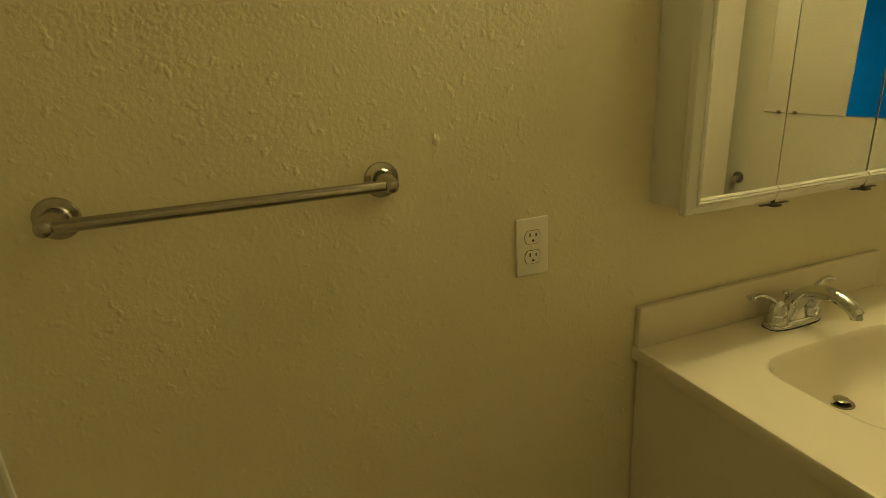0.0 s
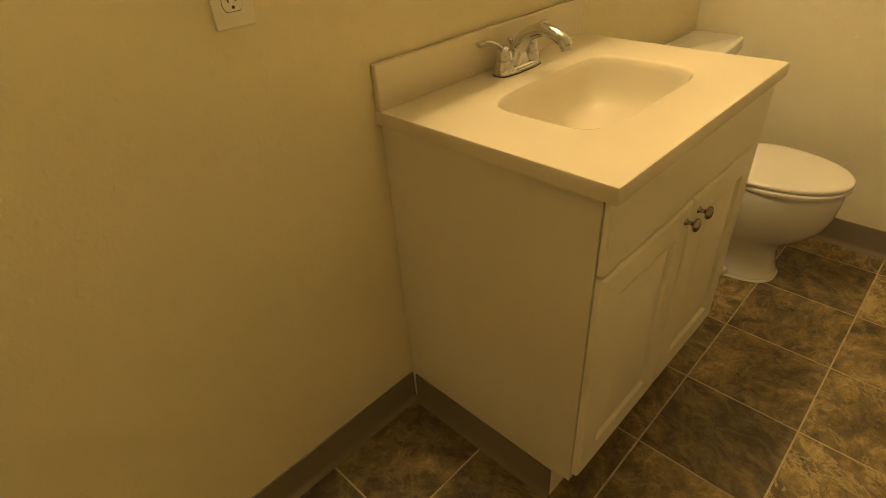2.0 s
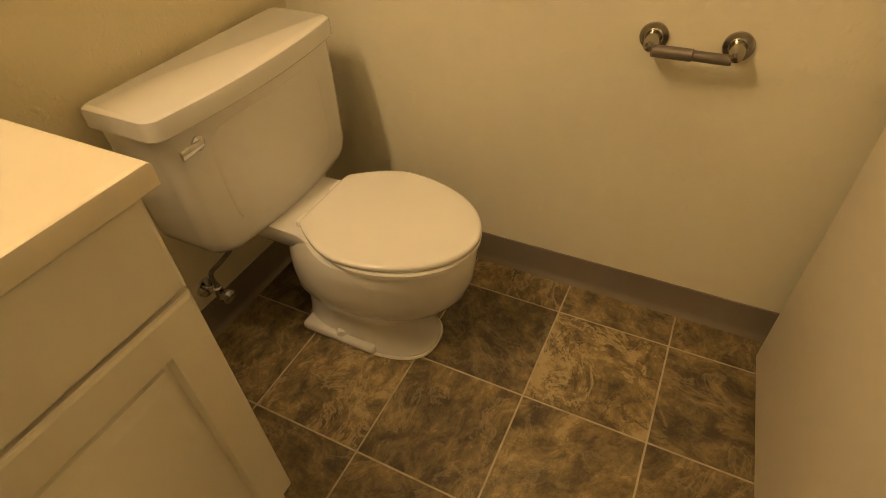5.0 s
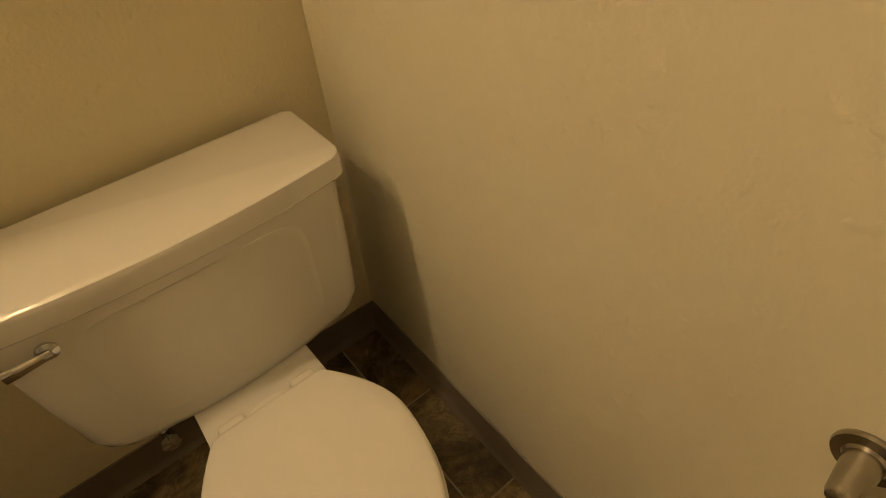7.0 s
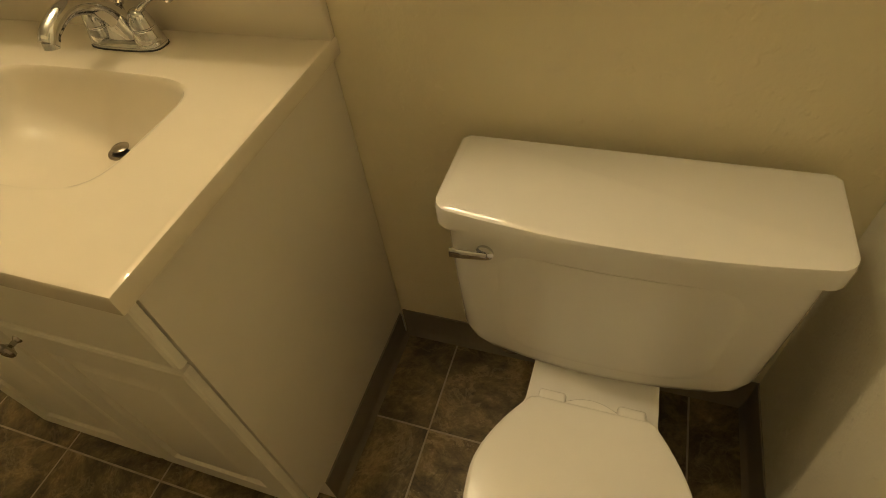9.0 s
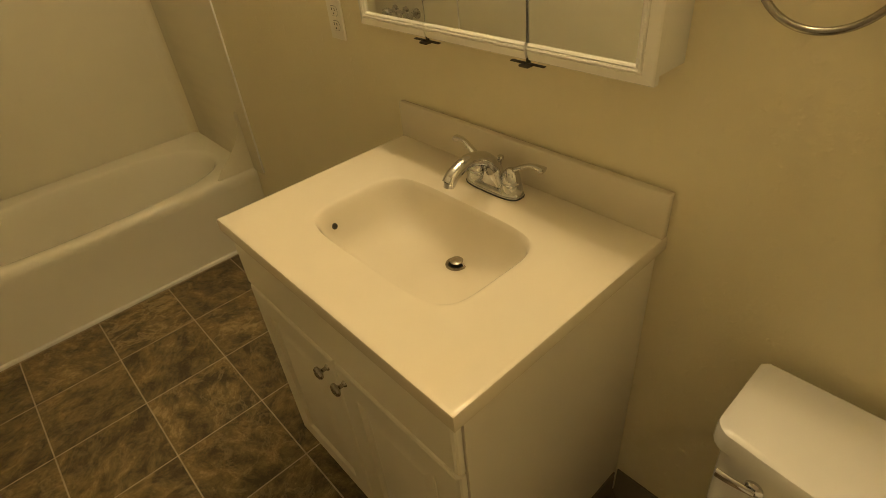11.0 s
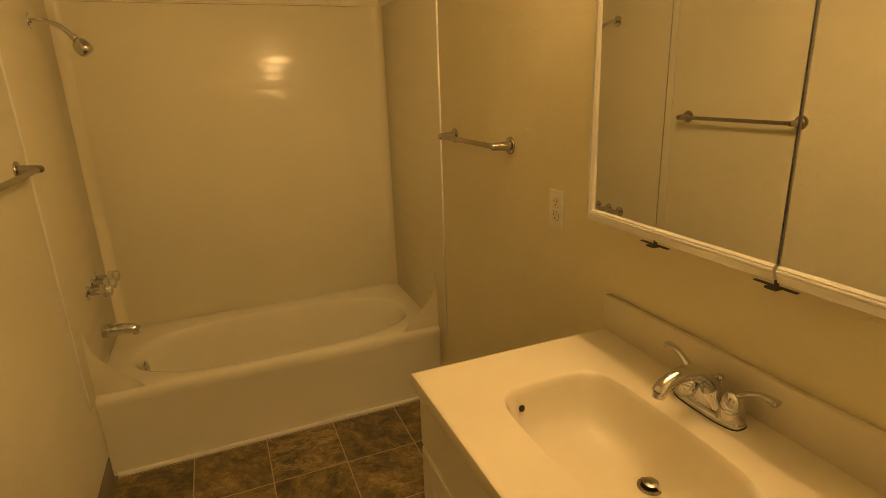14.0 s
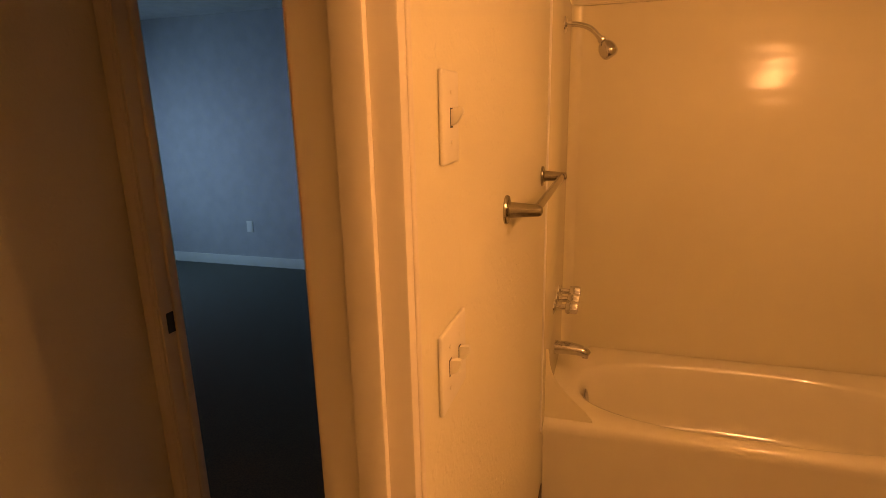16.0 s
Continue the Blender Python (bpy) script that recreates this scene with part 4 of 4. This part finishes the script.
ST, SX = 1.932, -1.140
surround = thing("tub_surround", (XW, YS / 2, TZ), "glossy off-white tub surround panels on three walls", "tub surround", kind="structure")
part("back_panel", box(XW + 0.0005, XW + 0.018, YS + 0.006, -0.006, TZ - 0.01, ST, 0.003), M_SURROUND, surround)
part("end_panel", box(XW + 0.019, SX, -0.005, -0.0005, TZ - 0.01, ST, 0.0015), M_SURROUND, surround)
part("end_panel", box(XW + 0.019, SX, YS + 0.0005, YS + 0.005, TZ - 0.01, ST, 0.0015), M_SURROUND, surround)
for y, s in ((-0.005, -1), (YS + 0.005, 1)):
    R = 0.045
    arc = [(XW + 0.018 + R - R * math.sin(a), y + s * (R - R * math.cos(a))) for a in (math.pi / 2 * i / 10 for i in range(11))]
    out = [Vector((x, yy, TZ + 0.0)) for x, yy in arc] + [Vector((XW + 0.018, y, TZ))]
    part("corner_cove", prism(out, (0, 0, 1), ST - TZ), M_SURROUND, surround, smooth=40)
    part("edge_trim", box(SX - 0.001, SX + 0.006, *sorted((y - s * 0.0045, y + s * 0.0025)), TZ + 0.006, ST, 0.001), M_CAULK, surround)
part("top_edge", box(XW + 0.0005, XW + 0.024, YS + 0.008, -0.008, ST, ST + 0.008, 0.003), M_SURROUND, surround)

# ---- tub and shower fittings ----
SX0, SY = -1.582, YS + 0.005
shower = thing("shower_head", (SX0, SY, 1.81), "chrome shower head on a bent arm", "shower head")
part("flange", lathe([(0.0, 0.0), (0.030, 0.0), (0.029, 0.004), (0.012, 0.009), (0.0, 0.009)], (SX0, SY, 1.815), (0, 1, 0), 28), M_CHROME, shower)
part("arm", tube(spline([(SX0, SY, 1.815), (SX0, SY + 0.05, 1.812), (SX0, SY + 0.095, 1.795), (SX0, SY + 0.130, 1.760)], 7), 0.0095, 16, up=(1, 0, 0)), M_CHROME, shower)
dn = Vector((0, 0.55, -0.83)).normalized()
part("ball_joint", lathe([(0.0, 0.0), (0.013, 0.003), (0.015, 0.012), (0.012, 0.020), (0.0, 0.022)], Vector((SX0, SY + 0.128, 1.764)), dn, 20), M_CHROME, shower)
part("head", lathe([(0.0, 0.0), (0.012, 0.0), (0.022, 0.008), (0.0295, 0.020), (0.0325, 0.036), (0.0315, 0.050), (0.027, 0.060), (0.018, 0.066), (0.0, 0.067)], Vector((SX0, SY + 0.138, 1.748)), dn, 24), M_CHROME, shower)
taps = thing("tub_faucet", (-1.585, SY, 0.74), "chrome three-handle tub faucet on the surround", "faucet")
for i in range(3):
    x = -1.585 + (i - 1) * 0.100
    hd = part("handle", lathe([(0.0, 0.0), (0.030, 0.0), (0.029, 0.005), (0.014, 0.012), (0.012, 0.047), (0.0, 0.047)], (x, SY, 0.740), (0, 1, 0), 24), M_CHROME, taps)
    loops = []
    for r, h in ((0.012, 0.046), (0.021, 0.048), (0.0245, 0.056), (0.0235, 0.084), (0.021, 0.092), (0.010, 0.096)):
        loops.append([Vector((x + r * (1 + 0.09 * math.cos(6 * a)) * math.cos(a), SY + h, 0.740 + r * (1 + 0.09 * math.cos(6 * a)) * math.sin(a))) for a in (2 * math.pi * k / 36 for k in range(36))])
    part("grip", loft(loops), M_CHROME, hd)
sp = thing("tub_spout", (-1.585, SY, 0.52), "chrome tub filler spout", "tub spout")
pts = [(-1.585, SY, 0.520), (-1.585, SY + 0.05, 0.520), (-1.585, SY + 0.095, 0.516), (-1.585, SY + 0.125, 0.508), (-1.585, SY + 0.137, 0.498)]
part("spout", tube(spline(pts, 5), [0.030 - 0.010 * i / 20 for i in range(21)], 20, up=(1, 0, 0)), M_CHROME, sp)
part("outlet", lathe([(0.0, 0.0), (0.014, 0.0), (0.014, 0.016), (0.0, 0.016)], (-1.585, SY + 0.128, 0.484), (0, 0, 1), 16), M_CHROME, sp)

# ---- floor ----
floor = solo("floor", box(XW - 0.05, XE + 0.05, YS - 0.065, 0.05, -0.06, -0.0007), M_GROUT, "slate-look vinyl floor in square brown and grey tiles", "floor", "structure", 0)
GAP = 0.0022
rng = random.Random(7)
TONES = {(0, 1): (0.48, 0.9, 0.25), (-1, 1): (0.40, 0.7, 0.1), (1, 1): (0.49, 0.9, 0.35), (2, 1): (0.40, 0.6, 0.2), (-1, 2): (0.56, 1.3, 0.8), (0, 2): (0.52, 1.2, 0.5), (1, 2): (0.50, 1.0, 0.3), (2, 2): (0.60, 1.5, 0.9), (-1, 0): (0.46, 0.9, 0.3), (0, 3): (0.52, 1.0, 0.3), (1, 3): (0.48, 0.9, 0.3)}
shared = {}


def tile(i, j, x0, x1, y0, y1, z=0.0):
    key = (round(x1 - x0, 4), round(y1 - y0, 4))
    w, h = (x1 - x0) / 2 - GAP, (y1 - y0) / 2 - GAP
    if key not in shared:
        bm = loft([[Vector((sx * (w - m), sy * (h - m), zz)) for sx, sy in ((-1, -1), (1, -1), (1, 1), (-1, 1))] for m, zz in ((0, -0.004), (0, -0.0008), (0.0012, 0.0))], False, True)
        me = bpy.data.meshes.new("tile")
        bmesh.ops.recalc_face_normals(bm, faces=bm.faces)
        bm.to_mesh(me)
        bm.free()
        me.materials.append(M_TILE)
        shared[key] = me
    ob = new("tile", shared[key])
    ob.location = ((x0 + x1) / 2, (y0 + y1) / 2, z)
    ob.parent = floor
    t = TONES.get((i, j)) or rng.choice(((0.45, 0.8, 0.2), (0.50, 1.0, 0.4), (0.53, 1.2, 0.6), (0.42, 0.6, 0.2), (0.48, 0.9, 0.3)))
    ob.color = (*t, 1)


for i in range(-7, 5):
    for j in range(-1, 4):
        x0, x1 = max(GX + i * TILE, TUB_X - 0.02), min(GX + (i + 1) * TILE, XE)
        y1, y0 = min(GY - (j - 1) * TILE, 0.0), max(GY - j * TILE, YS + 0.0)
        if x1 - x0 > 0.02 and y1 - y0 > 0.02:
            tile(i, j, x0, x1, y0, y1)
for i in range(-2, 1):
    x0, x1 = max(GX + i * TILE, DOOR_L), min(GX + (i + 1) * TILE, DOOR_R)
    if x1 - x0 > 0.02:
        tile(9, 9, x0, x1, YS - 0.062, YS)
